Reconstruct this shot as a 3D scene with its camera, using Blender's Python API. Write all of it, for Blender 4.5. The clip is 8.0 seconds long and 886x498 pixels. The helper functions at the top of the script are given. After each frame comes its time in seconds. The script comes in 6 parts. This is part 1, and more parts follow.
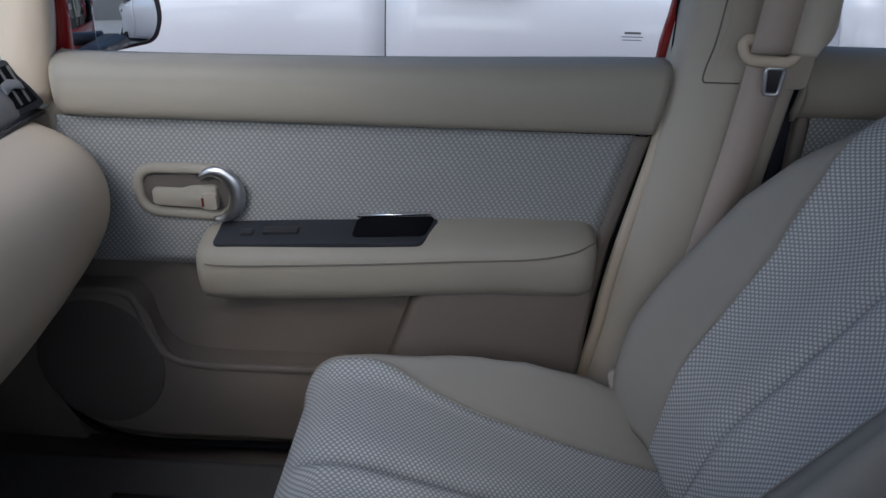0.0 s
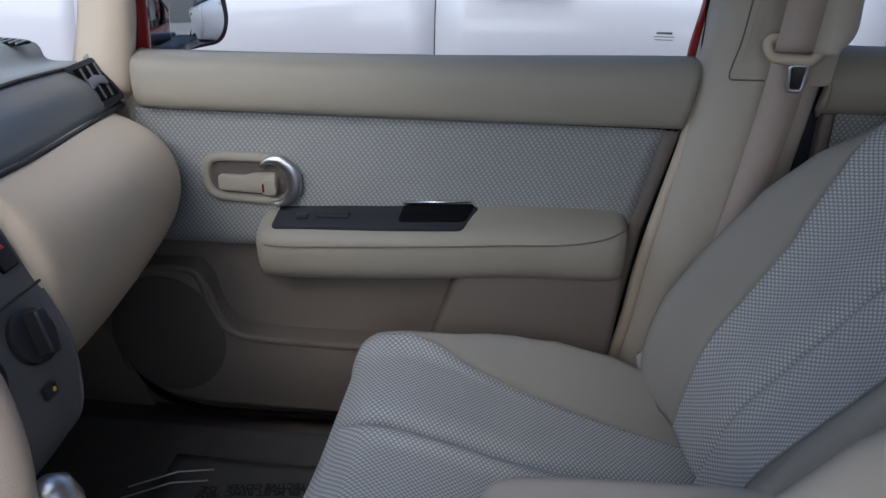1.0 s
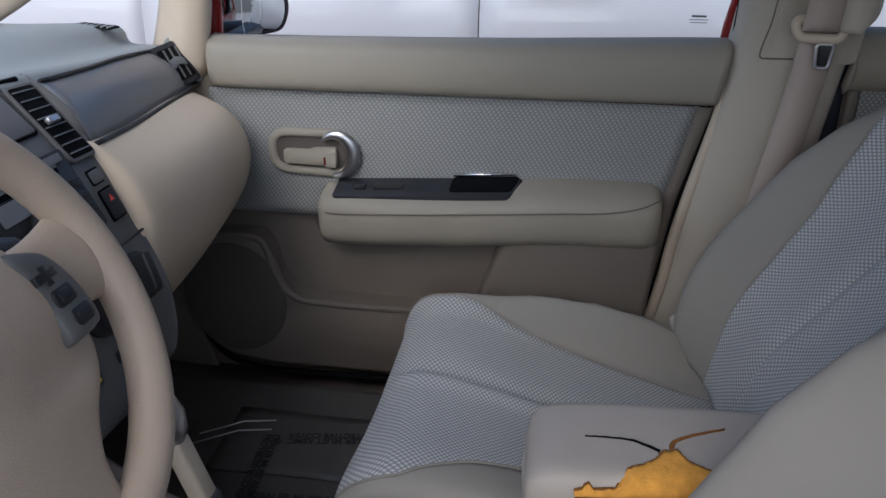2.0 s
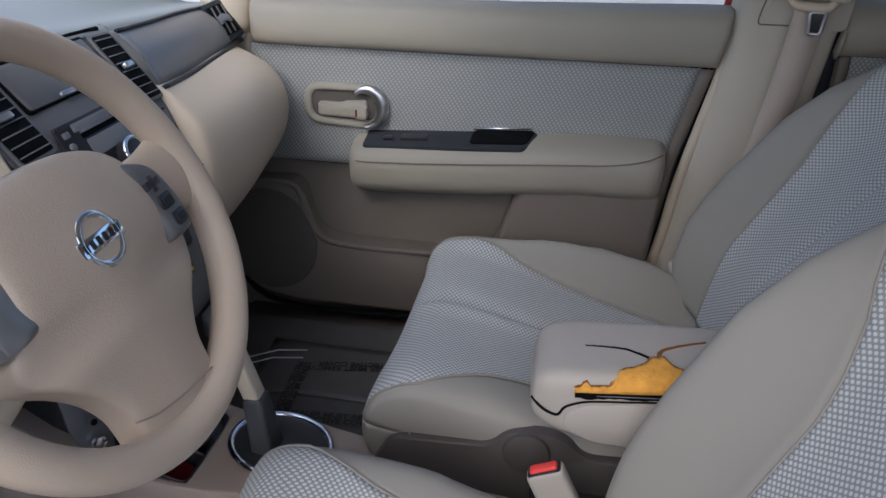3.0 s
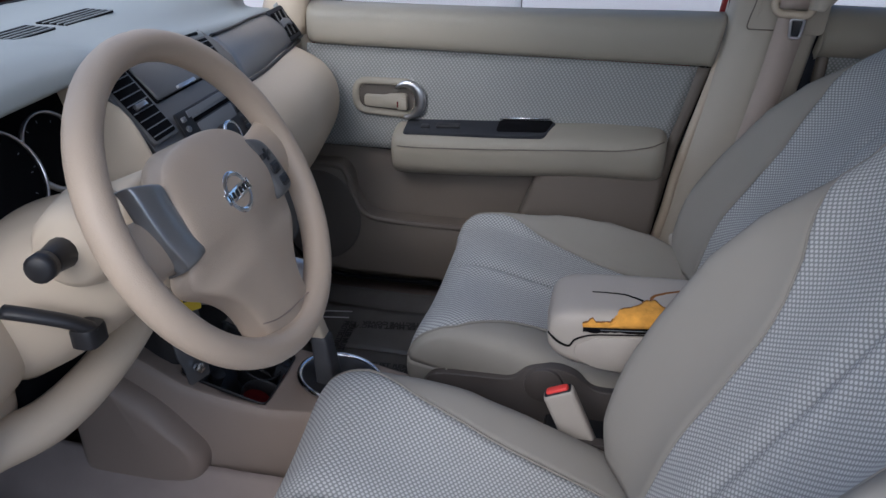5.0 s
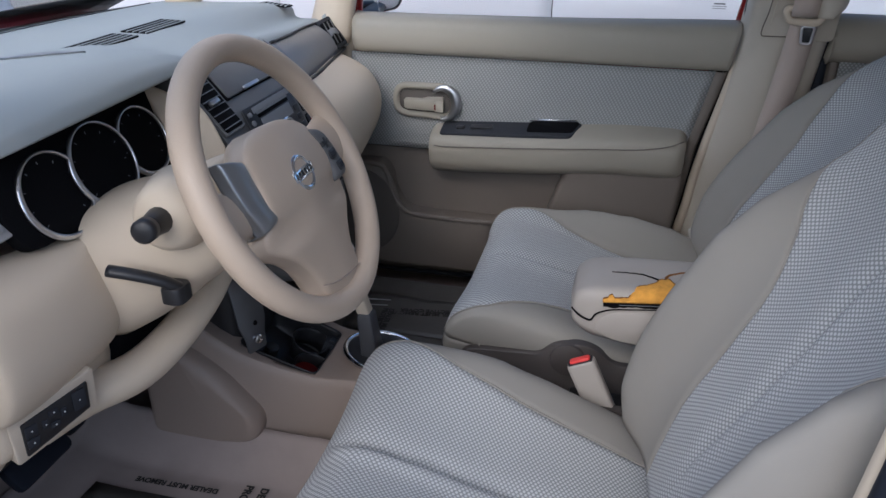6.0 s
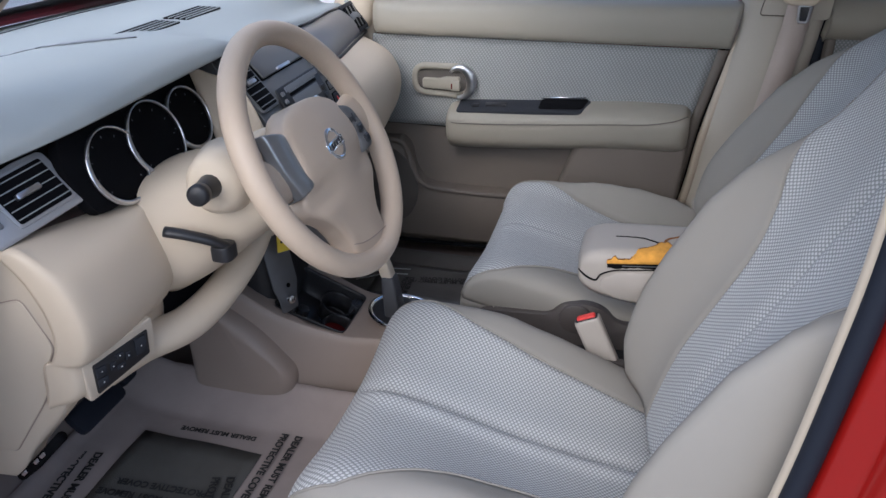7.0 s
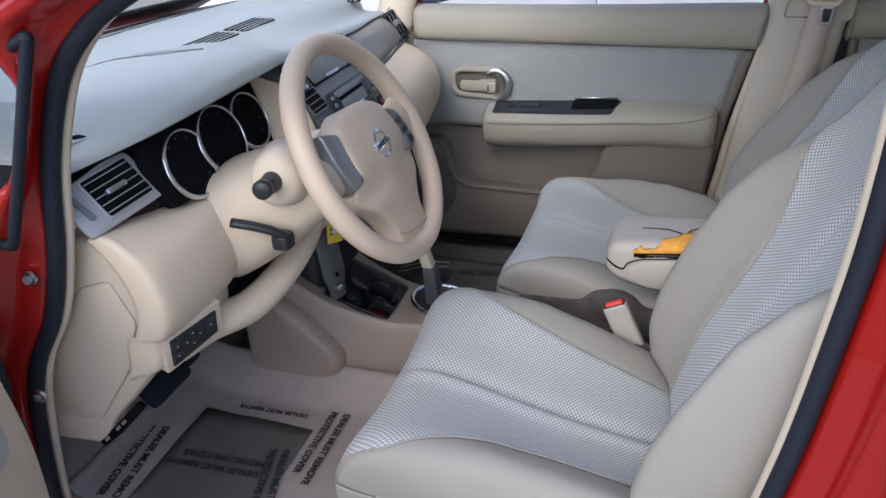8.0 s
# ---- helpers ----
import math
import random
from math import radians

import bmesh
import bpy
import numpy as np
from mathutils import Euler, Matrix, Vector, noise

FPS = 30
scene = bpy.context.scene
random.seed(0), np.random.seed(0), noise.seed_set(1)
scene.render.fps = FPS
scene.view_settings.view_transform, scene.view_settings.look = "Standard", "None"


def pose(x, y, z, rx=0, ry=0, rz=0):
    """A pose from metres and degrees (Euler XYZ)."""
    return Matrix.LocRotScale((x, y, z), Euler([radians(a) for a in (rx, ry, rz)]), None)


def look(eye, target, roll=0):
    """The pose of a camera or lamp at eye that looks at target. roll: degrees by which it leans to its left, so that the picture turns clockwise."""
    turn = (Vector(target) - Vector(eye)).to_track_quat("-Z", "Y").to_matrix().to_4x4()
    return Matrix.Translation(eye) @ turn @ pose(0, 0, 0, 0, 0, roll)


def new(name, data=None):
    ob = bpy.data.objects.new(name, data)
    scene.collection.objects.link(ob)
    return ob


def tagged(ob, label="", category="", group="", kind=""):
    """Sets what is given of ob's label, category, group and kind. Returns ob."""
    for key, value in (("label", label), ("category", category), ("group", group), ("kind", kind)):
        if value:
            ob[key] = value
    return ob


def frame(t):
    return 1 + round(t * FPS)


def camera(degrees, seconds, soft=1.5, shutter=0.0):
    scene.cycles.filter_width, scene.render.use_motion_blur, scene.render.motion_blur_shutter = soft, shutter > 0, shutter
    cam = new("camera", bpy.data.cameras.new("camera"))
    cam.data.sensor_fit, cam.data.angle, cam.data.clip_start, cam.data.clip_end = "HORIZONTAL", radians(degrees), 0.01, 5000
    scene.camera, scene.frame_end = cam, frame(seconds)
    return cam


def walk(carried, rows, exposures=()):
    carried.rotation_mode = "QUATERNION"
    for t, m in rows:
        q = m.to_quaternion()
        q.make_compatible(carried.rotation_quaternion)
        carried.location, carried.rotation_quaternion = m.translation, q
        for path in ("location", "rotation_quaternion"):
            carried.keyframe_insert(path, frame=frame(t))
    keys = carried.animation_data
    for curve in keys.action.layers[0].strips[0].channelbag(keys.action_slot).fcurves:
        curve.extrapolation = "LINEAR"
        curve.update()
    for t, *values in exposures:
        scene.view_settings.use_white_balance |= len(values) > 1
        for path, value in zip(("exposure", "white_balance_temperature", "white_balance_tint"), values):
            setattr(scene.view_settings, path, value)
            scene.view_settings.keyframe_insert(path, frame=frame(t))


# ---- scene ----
cam = camera(61.0, 8.0)

PATH = [
    (0, (-0.009, -0.498, 1.217), (-0.063, 1.314, 0.373), 1.6),
    (0.5, (-0.002, -0.549, 1.222), (-0.102, 1.267, 0.391), 1.4),
    (1, (0.014, -0.595, 1.226), (-0.172, 1.212, 0.389), 0.9),
    (2.3, (-0.004, -0.77, 1.216), (-0.282, 1.023, 0.374), 0.5),
    (2.5, (-0.004, -0.801, 1.216), (-0.287, 0.978, 0.348), 0.7),
    (3, (0.005, -0.874, 1.232), (-0.287, 0.882, 0.321), 1.2),
    (3.5, (0.012, -0.93, 1.251), (-0.284, 0.819, 0.326), 1.3),
    (4, (0.012, -0.989, 1.264), (-0.31, 0.743, 0.318), 1.1),
    (5.3, (0.024, -1.162, 1.301), (-0.323, 0.59, 0.401), 1.0),
    (5.5, (0.031, -1.195, 1.298), (-0.345, 0.562, 0.419), 0.6),
    (6, (0.04, -1.264, 1.315), (-0.378, 0.474, 0.418), 0.3),
    (6.5, (0.049, -1.331, 1.33), (-0.425, 0.394, 0.435), -0.7),
    (7, (0.068, -1.386, 1.344), (-0.387, 0.32, 0.405), -0.6),
    (7.5, (0.086, -1.439, 1.363), (-0.386, 0.273, 0.443), -1.0),
    (8, (0.098, -1.496, 1.383), (-0.453, 0.184, 0.446), -2.2),
]
K = 0.94  # the plan's unit in metres
walk(cam, [(t, look(Vector(e) * K, Vector(g) * K, r)) for t, e, g, r in PATH], [(0, 0.10, 5450, 9), (1.2, 0.21, 5500, 9), (2.3, 0.15, 5600, 10), (3, 0.42, 5600, 10), (3.6, 0.40, 5550, 10), (4.2, -0.12, 5500, 10), (5.3, 0.36, 5500, 10), (6, 0.36, 5500, 10), (6.5, 0.16, 5500, 10), (7, 0.68, 5550, 10), (8, 0.87, 5600, 10)])


# ---- light ----
world = bpy.data.worlds.new("sky")
scene.world = world
world.use_nodes = True
wn = world.node_tree.nodes
sky = wn.new("ShaderNodeTexSky")
sky.sky_type = "NISHITA"
sky.sun_disc = False
sky.sun_elevation = radians(40)
sky.sun_rotation = radians(192)
sky.dust_density = 3.0
wn["Background"].inputs["Strength"].default_value = 0.15
world.node_tree.links.new(sky.outputs[0], wn["Background"].inputs["Color"])
sun = new("sun", bpy.data.lights.new("sun", "SUN"))
sun.data.energy = 1.0
sun.data.angle = radians(115)
sun.data.color = (1.0, 0.95, 0.88)
sun.matrix_world = look((-0.5, -2.4, 2.05), (0, 0, 0))


# ---- materials ----
def material(name, color, rough=0.5, metal=0.0, coat=0.0, vary=0.08, grain=0.0, grain_scale=900.0, spot=6.0, transmission=0.0, ior=1.45, spec=0.5):
    """A surface with slow stains, fine grain in the colour and a grain relief."""
    m = bpy.data.materials.new(name)
    m.use_nodes = True
    nt = m.node_tree
    b = nt.nodes["Principled BSDF"]
    b.inputs["Roughness"].default_value = rough
    b.inputs["Metallic"].default_value = metal
    b.inputs["Coat Weight"].default_value = coat
    b.inputs["Coat Roughness"].default_value = 0.04
    b.inputs["Transmission Weight"].default_value = transmission
    b.inputs["IOR"].default_value = ior
    b.inputs["Specular IOR Level"].default_value = spec
    co = nt.nodes.new("ShaderNodeTexCoord")
    slow = nt.nodes.new("ShaderNodeTexNoise")
    slow.inputs["Scale"].default_value = spot
    slow.inputs["Detail"].default_value = 4
    nt.links.new(co.outputs["Object"], slow.inputs["Vector"])
    ramp = nt.nodes.new("ShaderNodeMix")
    ramp.data_type = "RGBA"
    ramp.inputs[6].default_value = (*[c * (1 - vary) for c in color], 1)
    ramp.inputs[7].default_value = (*[min(1, c * (1 + vary)) for c in color], 1)
    nt.links.new(slow.outputs["Fac"], ramp.inputs[0])
    nt.links.new(ramp.outputs[2], b.inputs["Base Color"])
    if vary > 0 and not transmission:
        rr = nt.nodes.new("ShaderNodeMapRange")
        rr.inputs["To Min"].default_value = max(0.02, rough - 0.06)
        rr.inputs["To Max"].default_value = min(1, rough + 0.06)
        nt.links.new(slow.outputs["Fac"], rr.inputs["Value"])
        nt.links.new(rr.outputs[0], b.inputs["Roughness"])
    if grain:
        fine = nt.nodes.new("ShaderNodeTexNoise")
        fine.inputs["Scale"].default_value = grain_scale
        fine.inputs["Detail"].default_value = 2
        nt.links.new(co.outputs["Object"], fine.inputs["Vector"])
        bump = nt.nodes.new("ShaderNodeBump")
        bump.inputs["Strength"].default_value = grain
        bump.inputs["Distance"].default_value = 0.001
        nt.links.new(fine.outputs["Fac"], bump.inputs["Height"])
        nt.links.new(bump.outputs[0], b.inputs["Normal"])
    return m


def woven(name, dark, light, px=0.0085, py=0.0105):
    """Seat cloth: rows of raised rounded dots, staggered, on a darker ground; laid out along the UV in metres."""
    m = material(name, light, 0.85, vary=0.10, spot=9.0)
    nt = m.node_tree
    b = nt.nodes["Principled BSDF"]
    b.inputs["Sheen Weight"].default_value = 0.15
    uv = nt.nodes.new("ShaderNodeUVMap")
    lens = []
    for shift in (0.0, 0.5):
        mp = nt.nodes.new("ShaderNodeMapping")
        mp.inputs["Scale"].default_value = (1 / px, 1 / py, 1)
        mp.inputs["Location"].default_value = (shift, shift, 0)
        nt.links.new(uv.outputs[0], mp.inputs["Vector"])
        fr = nt.nodes.new("ShaderNodeVectorMath")
        fr.operation = "FRACTION"
        nt.links.new(mp.outputs[0], fr.inputs[0])
        ma = nt.nodes.new("ShaderNodeVectorMath")
        ma.operation = "MULTIPLY_ADD"
        ma.inputs[1].default_value = (1.0, py / px, 0)
        ma.inputs[2].default_value = (-0.5, -0.5 * py / px, 0)
        nt.links.new(fr.outputs[0], ma.inputs[0])
        ln = nt.nodes.new("ShaderNodeVectorMath")
        ln.operation = "LENGTH"
        nt.links.new(ma.outputs[0], ln.inputs[0])
        lens.append(ln)
    mn = nt.nodes.new("ShaderNodeMath")
    mn.operation = "MINIMUM"
    nt.links.new(lens[0].outputs["Value"], mn.inputs[0])
    nt.links.new(lens[1].outputs["Value"], mn.inputs[1])
    rg = nt.nodes.new("ShaderNodeMapRange")
    rg.interpolation_type = "SMOOTHSTEP"
    rg.inputs["From Min"].default_value = 0.37
    rg.inputs["From Max"].default_value = 0.19
    nt.links.new(mn.outputs[0], rg.inputs["Value"])
    mix = nt.nodes.new("ShaderNodeMix")
    mix.data_type = "RGBA"
    mix.inputs[6].default_value = (*dark, 1)
    old = b.inputs["Base Color"].links[0].from_socket
    nt.links.new(rg.outputs[0], mix.inputs[0])
    nt.links.new(old, mix.inputs[7])
    nt.links.new(mix.outputs[2], b.inputs["Base Color"])
    bump = nt.nodes.new("ShaderNodeBump")
    bump.inputs["Strength"].default_value = 0.5
    bump.inputs["Distance"].default_value = 0.0012
    nt.links.new(rg.outputs[0], bump.inputs["Height"])
    nt.links.new(bump.outputs[0], b.inputs["Normal"])
    return m


BEIGE = material("beige_vinyl", (0.57, 0.478, 0.362), 0.5, vary=0.06, grain=0.3)
TRIM = material("beige_plastic", (0.54, 0.46, 0.356), 0.48, vary=0.08, grain=0.25)
WHEEL = material("wheel_leatherette", (0.49, 0.393, 0.298), 0.38, vary=0.10, grain=0.4, grain_scale=700, spot=14)
LEATHER = material("seat_bolster_cloth", (0.290, 0.271, 0.240), 0.8, vary=0.06, grain=0.3, grain_scale=1500)
FABRIC = woven("dotted_seat_cloth", (0.265, 0.268, 0.268), (0.555, 0.562, 0.555), px=0.0072, py=0.0088)
# Door cloth, toned darker and cooler partly for the passenger side's dim light.
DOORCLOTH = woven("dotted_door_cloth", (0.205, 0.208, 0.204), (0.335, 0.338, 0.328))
# Olive vinyl, further darkened and cooled for the weaker light on that side.
DOORPAD = material("dimmed_olive_door_vinyl", (0.305, 0.277, 0.226), 0.5, vary=0.06, grain=0.25)
# TRIM's beige, cooled to carry the bluer light of the passenger side.
PILLAR = material("cooled_beige_pillar_plastic", (0.46, 0.415, 0.342), 0.48, vary=0.06, grain=0.2)
# Same beige as TRIM, darkened so the low door's shade sits in the colour.
DOORTRIM = material("shade_toned_door_plastic", (0.148, 0.125, 0.103), 0.55, vary=0.06, grain=0.25)
CONTRIM = material("console_plastic", (0.30, 0.241, 0.202), 0.48, vary=0.08, grain=0.25)
DASH = material("dash_plastic", (0.292, 0.310, 0.303), 0.55, vary=0.08, grain=0.35, spec=0.4)
STACK = material("stack_plastic", (0.12, 0.118, 0.117), 0.42, vary=0.05, grain=0.15)
SILVER = material("silver_trim_paint", (0.40, 0.40, 0.405), 0.38, metal=0.35, vary=0.04)
BAND = material("gunmetal_trim_paint", (0.20, 0.208, 0.225), 0.33, metal=0.5, vary=0.04)
INSERT = material("dark_satin_insert", (0.30, 0.305, 0.31), 0.30, metal=0.7, vary=0.05)
GREY = material("grey_switch_plastic", (0.16, 0.165, 0.175), 0.4, vary=0.05, grain=0.1)
PANEL = material("dark_switch_panel", (0.026, 0.028, 0.034), 0.6, vary=0.08, grain=0.15, spec=0.3)
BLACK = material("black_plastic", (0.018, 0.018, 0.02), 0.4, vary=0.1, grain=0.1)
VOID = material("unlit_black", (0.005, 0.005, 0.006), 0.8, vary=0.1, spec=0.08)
RUBBER = material("door_seal_rubber", (0.014, 0.017, 0.026), 0.6, vary=0.1, grain=0.2, spec=0.25)
CHROME = material("chrome", (0.82, 0.83, 0.85), 0.1, metal=1.0, vary=0.02)
SATIN = material("satin_silver", (0.62, 0.62, 0.63), 0.3, metal=1.0, vary=0.04)
RED = material("red_car_paint", (0.26, 0.008, 0.006), 0.35, coat=0.6, vary=0.08, spec=0.2)
WHITE = material("white_car_paint", (0.80, 0.81, 0.84), 0.3, coat=0.8, vary=0.02)
GLASS = material("clear_glass", (0.95, 0.97, 0.97), 0.02, vary=0.0, transmission=1.0, ior=1.02)
PANE = material("reflecting_glass", (0.95, 0.97, 0.97), 0.02, vary=0.0, transmission=1.0, ior=1.5)
DARKGLASS = material("dark_window_glass", (0.03, 0.035, 0.04), 0.05, vary=0.1)
MIRROR = material("mirror_silver", (0.85, 0.87, 0.88), 0.02, metal=1.0, vary=0.0)
FOAM = material("torn_foam", (0.70, 0.34, 0.055), 0.95, vary=0.4, grain=1.0, grain_scale=250, spot=70)
# Passenger film, darkened for the mat beneath and for the footwell's shade.
DARKFILM = material("shaded_film_over_dark_mat", (0.10, 0.094, 0.088), 0.35, vary=0.2, grain=0.5, grain_scale=60, spot=18)
SCORCH = material("browned_foam_edge", (0.22, 0.09, 0.02), 0.9, vary=0.3, grain=0.6, grain_scale=300, spot=60)
VINYL = material("worn_grey_beige_vinyl", (0.40, 0.363, 0.318), 0.5, vary=0.08, grain=0.3, grain_scale=600, spot=12)
SLEEVE = material("dark_grey_lever_plastic", (0.055, 0.056, 0.062), 0.5, vary=0.06, grain=0.2)
STEEL = material("dull_steel", (0.20, 0.205, 0.22), 0.45, metal=0.8, vary=0.15, spot=30)
GRILLE = material("speaker_mesh_and_recess_shade", (0.085, 0.074, 0.064), 0.7, vary=0.1, grain=1.0, grain_scale=420)
SHIELD = material("dark_brown_seat_base", (0.075, 0.065, 0.06), 0.5, vary=0.06, grain=0.25)
CARPET = material("beige_carpet", (0.27, 0.22, 0.194), 0.95, vary=0.14, grain=1.0, grain_scale=600, spot=14)
MATDARK = material("floor_mat_pile", (0.105, 0.099, 0.088), 0.9, vary=0.2, grain=0.8, grain_scale=500, spot=20)
FILM = material("plastic_cover_film", (0.37, 0.312, 0.286), 0.2, vary=0.12, grain=0.5, grain_scale=60, spot=18)
INK = material("printed_ink", (0.03, 0.03, 0.03), 0.5, vary=0.1)
WEB = material("belt_webbing", (0.46, 0.385, 0.33), 0.75, vary=0.06, grain=0.4, grain_scale=1400)
REDBTN = material("red_release_button", (0.75, 0.06, 0.05), 0.4, vary=0.05)
DULLRED = material("dull_red_rubber", (0.10, 0.008, 0.009), 0.8, vary=0.3, spec=0.1)
YELLOW = material("yellow_tag", (0.75, 0.55, 0.05), 0.6, vary=0.1)
SEAM = material("seam_shadow_thread", (0.11, 0.10, 0.09), 0.9, vary=0.1)
LIGHTMARK = material("pale_print_and_glint", (0.6, 0.6, 0.58), 0.5, vary=0.05)
# Unseen ground, made pale so it reflects light up into the cabin.
GROUND = material("pale_bounce_ground", (0.34, 0.325, 0.30), 0.9, vary=0.25, grain=0.8, grain_scale=120, spot=1.5)
LINER = material("headliner_cloth", (0.5, 0.46, 0.4), 0.95, vary=0.05, grain=0.5, grain_scale=800)
BLOCKWALL = material("added_wall_render", (0.24, 0.23, 0.21), 0.85, vary=0.1, spot=0.6)

# ---- shape helpers ----
BASE = {}


def thing(name, at, label, category, group="", kind=""):
    """A top-level thing: an empty at its base."""
    e = new(name)
    e.location = Vector(at) * K
    e.empty_display_size = 0.05
    BASE[e] = Vector(at)
    return tagged(e, label, category, group, kind)


def part(name, bm, mat, parent=None, label="", sharp=0.7, thick=0.0, side=-1, kind="", category=""):
    """Links a bmesh, drawn in the plan's units, as one mesh object."""
    base = BASE.get(parent, Vector())
    for e in bm.edges:
        if len(e.link_faces) == 2 and e.calc_face_angle(0) > sharp:
            e.smooth = False
    for f in bm.faces:
        f.smooth = True
    for v in bm.verts:
        v.co = (v.co - base) * K
    me = bpy.data.meshes.new(name)
    bm.to_mesh(me)
    bm.free()
    me.materials.append(mat)
    ob = new(name, me)
    ob.parent = parent
    BASE[ob] = base
    if thick:
        so = ob.modifiers.new("thickness", "SOLIDIFY")
        so.thickness = thick * K
        so.offset = side
    return tagged(ob, label, category, "", kind)


def curve(pts, n):
    """n + 1 points on a smooth line through the given ones."""
    P = [Vector(p) for p in pts]
    m = len(P) - 1
    out = []
    for k in range(n + 1):
        s = k / n * m
        i = min(int(s), m - 1)
        f = s - i
        b, c = P[i], P[i + 1]
        a = P[i - 1] if i > 0 else 2 * b - c
        d = P[i + 2] if i + 2 <= m else 2 * c - b
        out.append(0.5 * (2 * b + (c - a) * f + (2 * a - 5 * b + 4 * c - d) * f * f + (3 * b - a - 3 * c + d) * f ** 3))
    return out


def bend(v, xs, ys):
    return float(np.interp(v, xs, ys))


def sheet(rows, bm=None, closed=False):
    """A grid of faces over rows of points, with a UV in metres."""
    bm = bm or bmesh.new()
    uvl = bm.loops.layers.uv.verify()
    n = len(rows[0])
    mid = n // 2
    U = [0.0]
    for a, b in zip(rows, rows[1:]):
        U.append(U[-1] + (Vector(b[mid]) - Vector(a[mid])).length)
    W = []
    for r in rows:
        w = [0.0]
        for a, b in zip(r, r[1:]):
            w.append(w[-1] + (Vector(b) - Vector(a)).length)
        W.append([x - w[mid] for x in w])
    vs = [[bm.verts.new(p) for p in r] for r in rows]
    for i in range(len(rows) - 1):
        for j in range(n - 1):
            q = ((i, j), (i, j + 1), (i + 1, j + 1), (i + 1, j))
            try:
                f = bm.faces.new([vs[a][b] for a, b in q])
            except ValueError:
                continue
            for lo, (a, b) in zip(f.loops, q):
                lo[uvl].uv = (U[a] * K, W[a][b] * K)
    return bm


def patch(ctrl, nu, nv):
    """A smooth grid of points through a net of control points."""
    cols = [curve(r, nv) for r in ctrl]
    lines = [curve([c[j] for c in cols], nu) for j in range(nv + 1)]
    return [[lines[j][i] for j in range(nv + 1)] for i in range(nu + 1)]


def tube(bm, pts, rx, ry=None, n=10, cap=True, up=(0, 0, 1), loop=False):
    """A rod along points; rx, ry: half widths (a number or one per point)."""
    P = [Vector(p) for p in pts]
    m = len(P)
    ry = rx if ry is None else ry
    rings = []
    for i, p in enumerate(P):
        if loop:
            t = (P[(i + 1) % m] - P[i - 1]).normalized()
        else:
            t = (P[min(i + 1, m - 1)] - P[max(i - 1, 0)]).normalized()
        s = t.cross(Vector(up))
        if s.length < 1e-4:
            s = t.cross(Vector((1, 0, 0)))
        s.normalize()
        w = s.cross(t)
        a = rx[i] if isinstance(rx, (list, tuple)) else rx
        b = ry[i] if isinstance(ry, (list, tuple)) else ry
        rings.append([bm.verts.new(p + s * a * math.cos(2 * math.pi * k / n) + w * b * math.sin(2 * math.pi * k / n)) for k in range(n)])
    for i in range(m if loop else m - 1):
        A, B = rings[i], rings[(i + 1) % m]
        for k in range(n):
            bm.faces.new((A[k], A[(k + 1) % n], B[(k + 1) % n], B[k]))
    if cap and not loop:
        bm.faces.new(rings[0][::-1])
        bm.faces.new(rings[-1])
    return bm


def axes(normal, up=(0, 0, 1)):
    n = Vector(normal).normalized()
    r = Vector(up).cross(n)
    r.normalize()
    return r, n.cross(r), n


def rounded(pts, r, n=4):
    """The outline with rounded corners, in a plane."""
    P = [Vector(p) for p in pts]
    out = []
    for i, p in enumerate(P):
        a, b = P[i - 1], P[(i + 1) % len(P)]
        da, db = (a - p), (b - p)
        k = min(r, da.length * 0.45, db.length * 0.45)
        s, e = p + da.normalized() * k, p + db.normalized() * k
        for j in range(n + 1):
            f = j / n
            out.append(s * (1 - f) ** 2 + p * 2 * f * (1 - f) + e * f * f)
    return out


def plate(outline, at, normal, depth, up=(0, 0, 1), bevel=0.002, bm=None, segments=2):
    """An outline (right, up) at a place, raised by depth along the normal, with a rounded rim."""
    bm = bm or bmesh.new()
    r, u, n = axes(normal, up)
    at = Vector(at)
    O = [at + r * p[0] + u * p[1] for p in outline]
    c = sum(O, Vector()) / len(O)
    d = abs(depth)
    bevel = min(bevel, d * 0.9)
    back = [bm.verts.new(p) for p in O]
    rings = [back]
    for k in range(segments + 1):
        a = math.pi / 2 * k / segments
        h = depth - math.copysign(bevel * (1 - math.sin(a)), depth)
        inset = bevel * (1 - math.cos(a))
        rings.append([bm.verts.new(p + (c - p).normalized() * inset + n * h) for p in O])
    m = len(O)
    for A, B in zip(rings, rings[1:]):
        for k in range(m):
            bm.faces.new((A[k], A[(k + 1) % m], B[(k + 1) % m], B[k]))
    bm.faces.new(rings[-1])
    bm.faces.new(back[::-1])
    bmesh.ops.recalc_face_normals(bm, faces=bm.faces)
    return bm


def rect(w, h, r=0.003, n=3):
    return [(p.x, p.y) for p in rounded([(-w / 2, -h / 2, 0), (w / 2, -h / 2, 0), (w / 2, h / 2, 0), (-w / 2, h / 2, 0)], r, n)]


def disc(rad, n=28, sy=1.0):
    return [(rad * math.cos(2 * math.pi * k / n), sy * rad * math.sin(2 * math.pi * k / n)) for k in range(n)]


def box(lo, hi, bevel=0.004, bm=None):
    c = (Vector(lo) + Vector(hi)) / 2
    d = Vector(hi) - Vector(lo)
    return plate(rect(d.x, d.y, bevel * 2), (c.x, c.y, lo[2]), (0, 0, 1), d.z, up=(0, 1, 0), bevel=bevel, bm=bm)


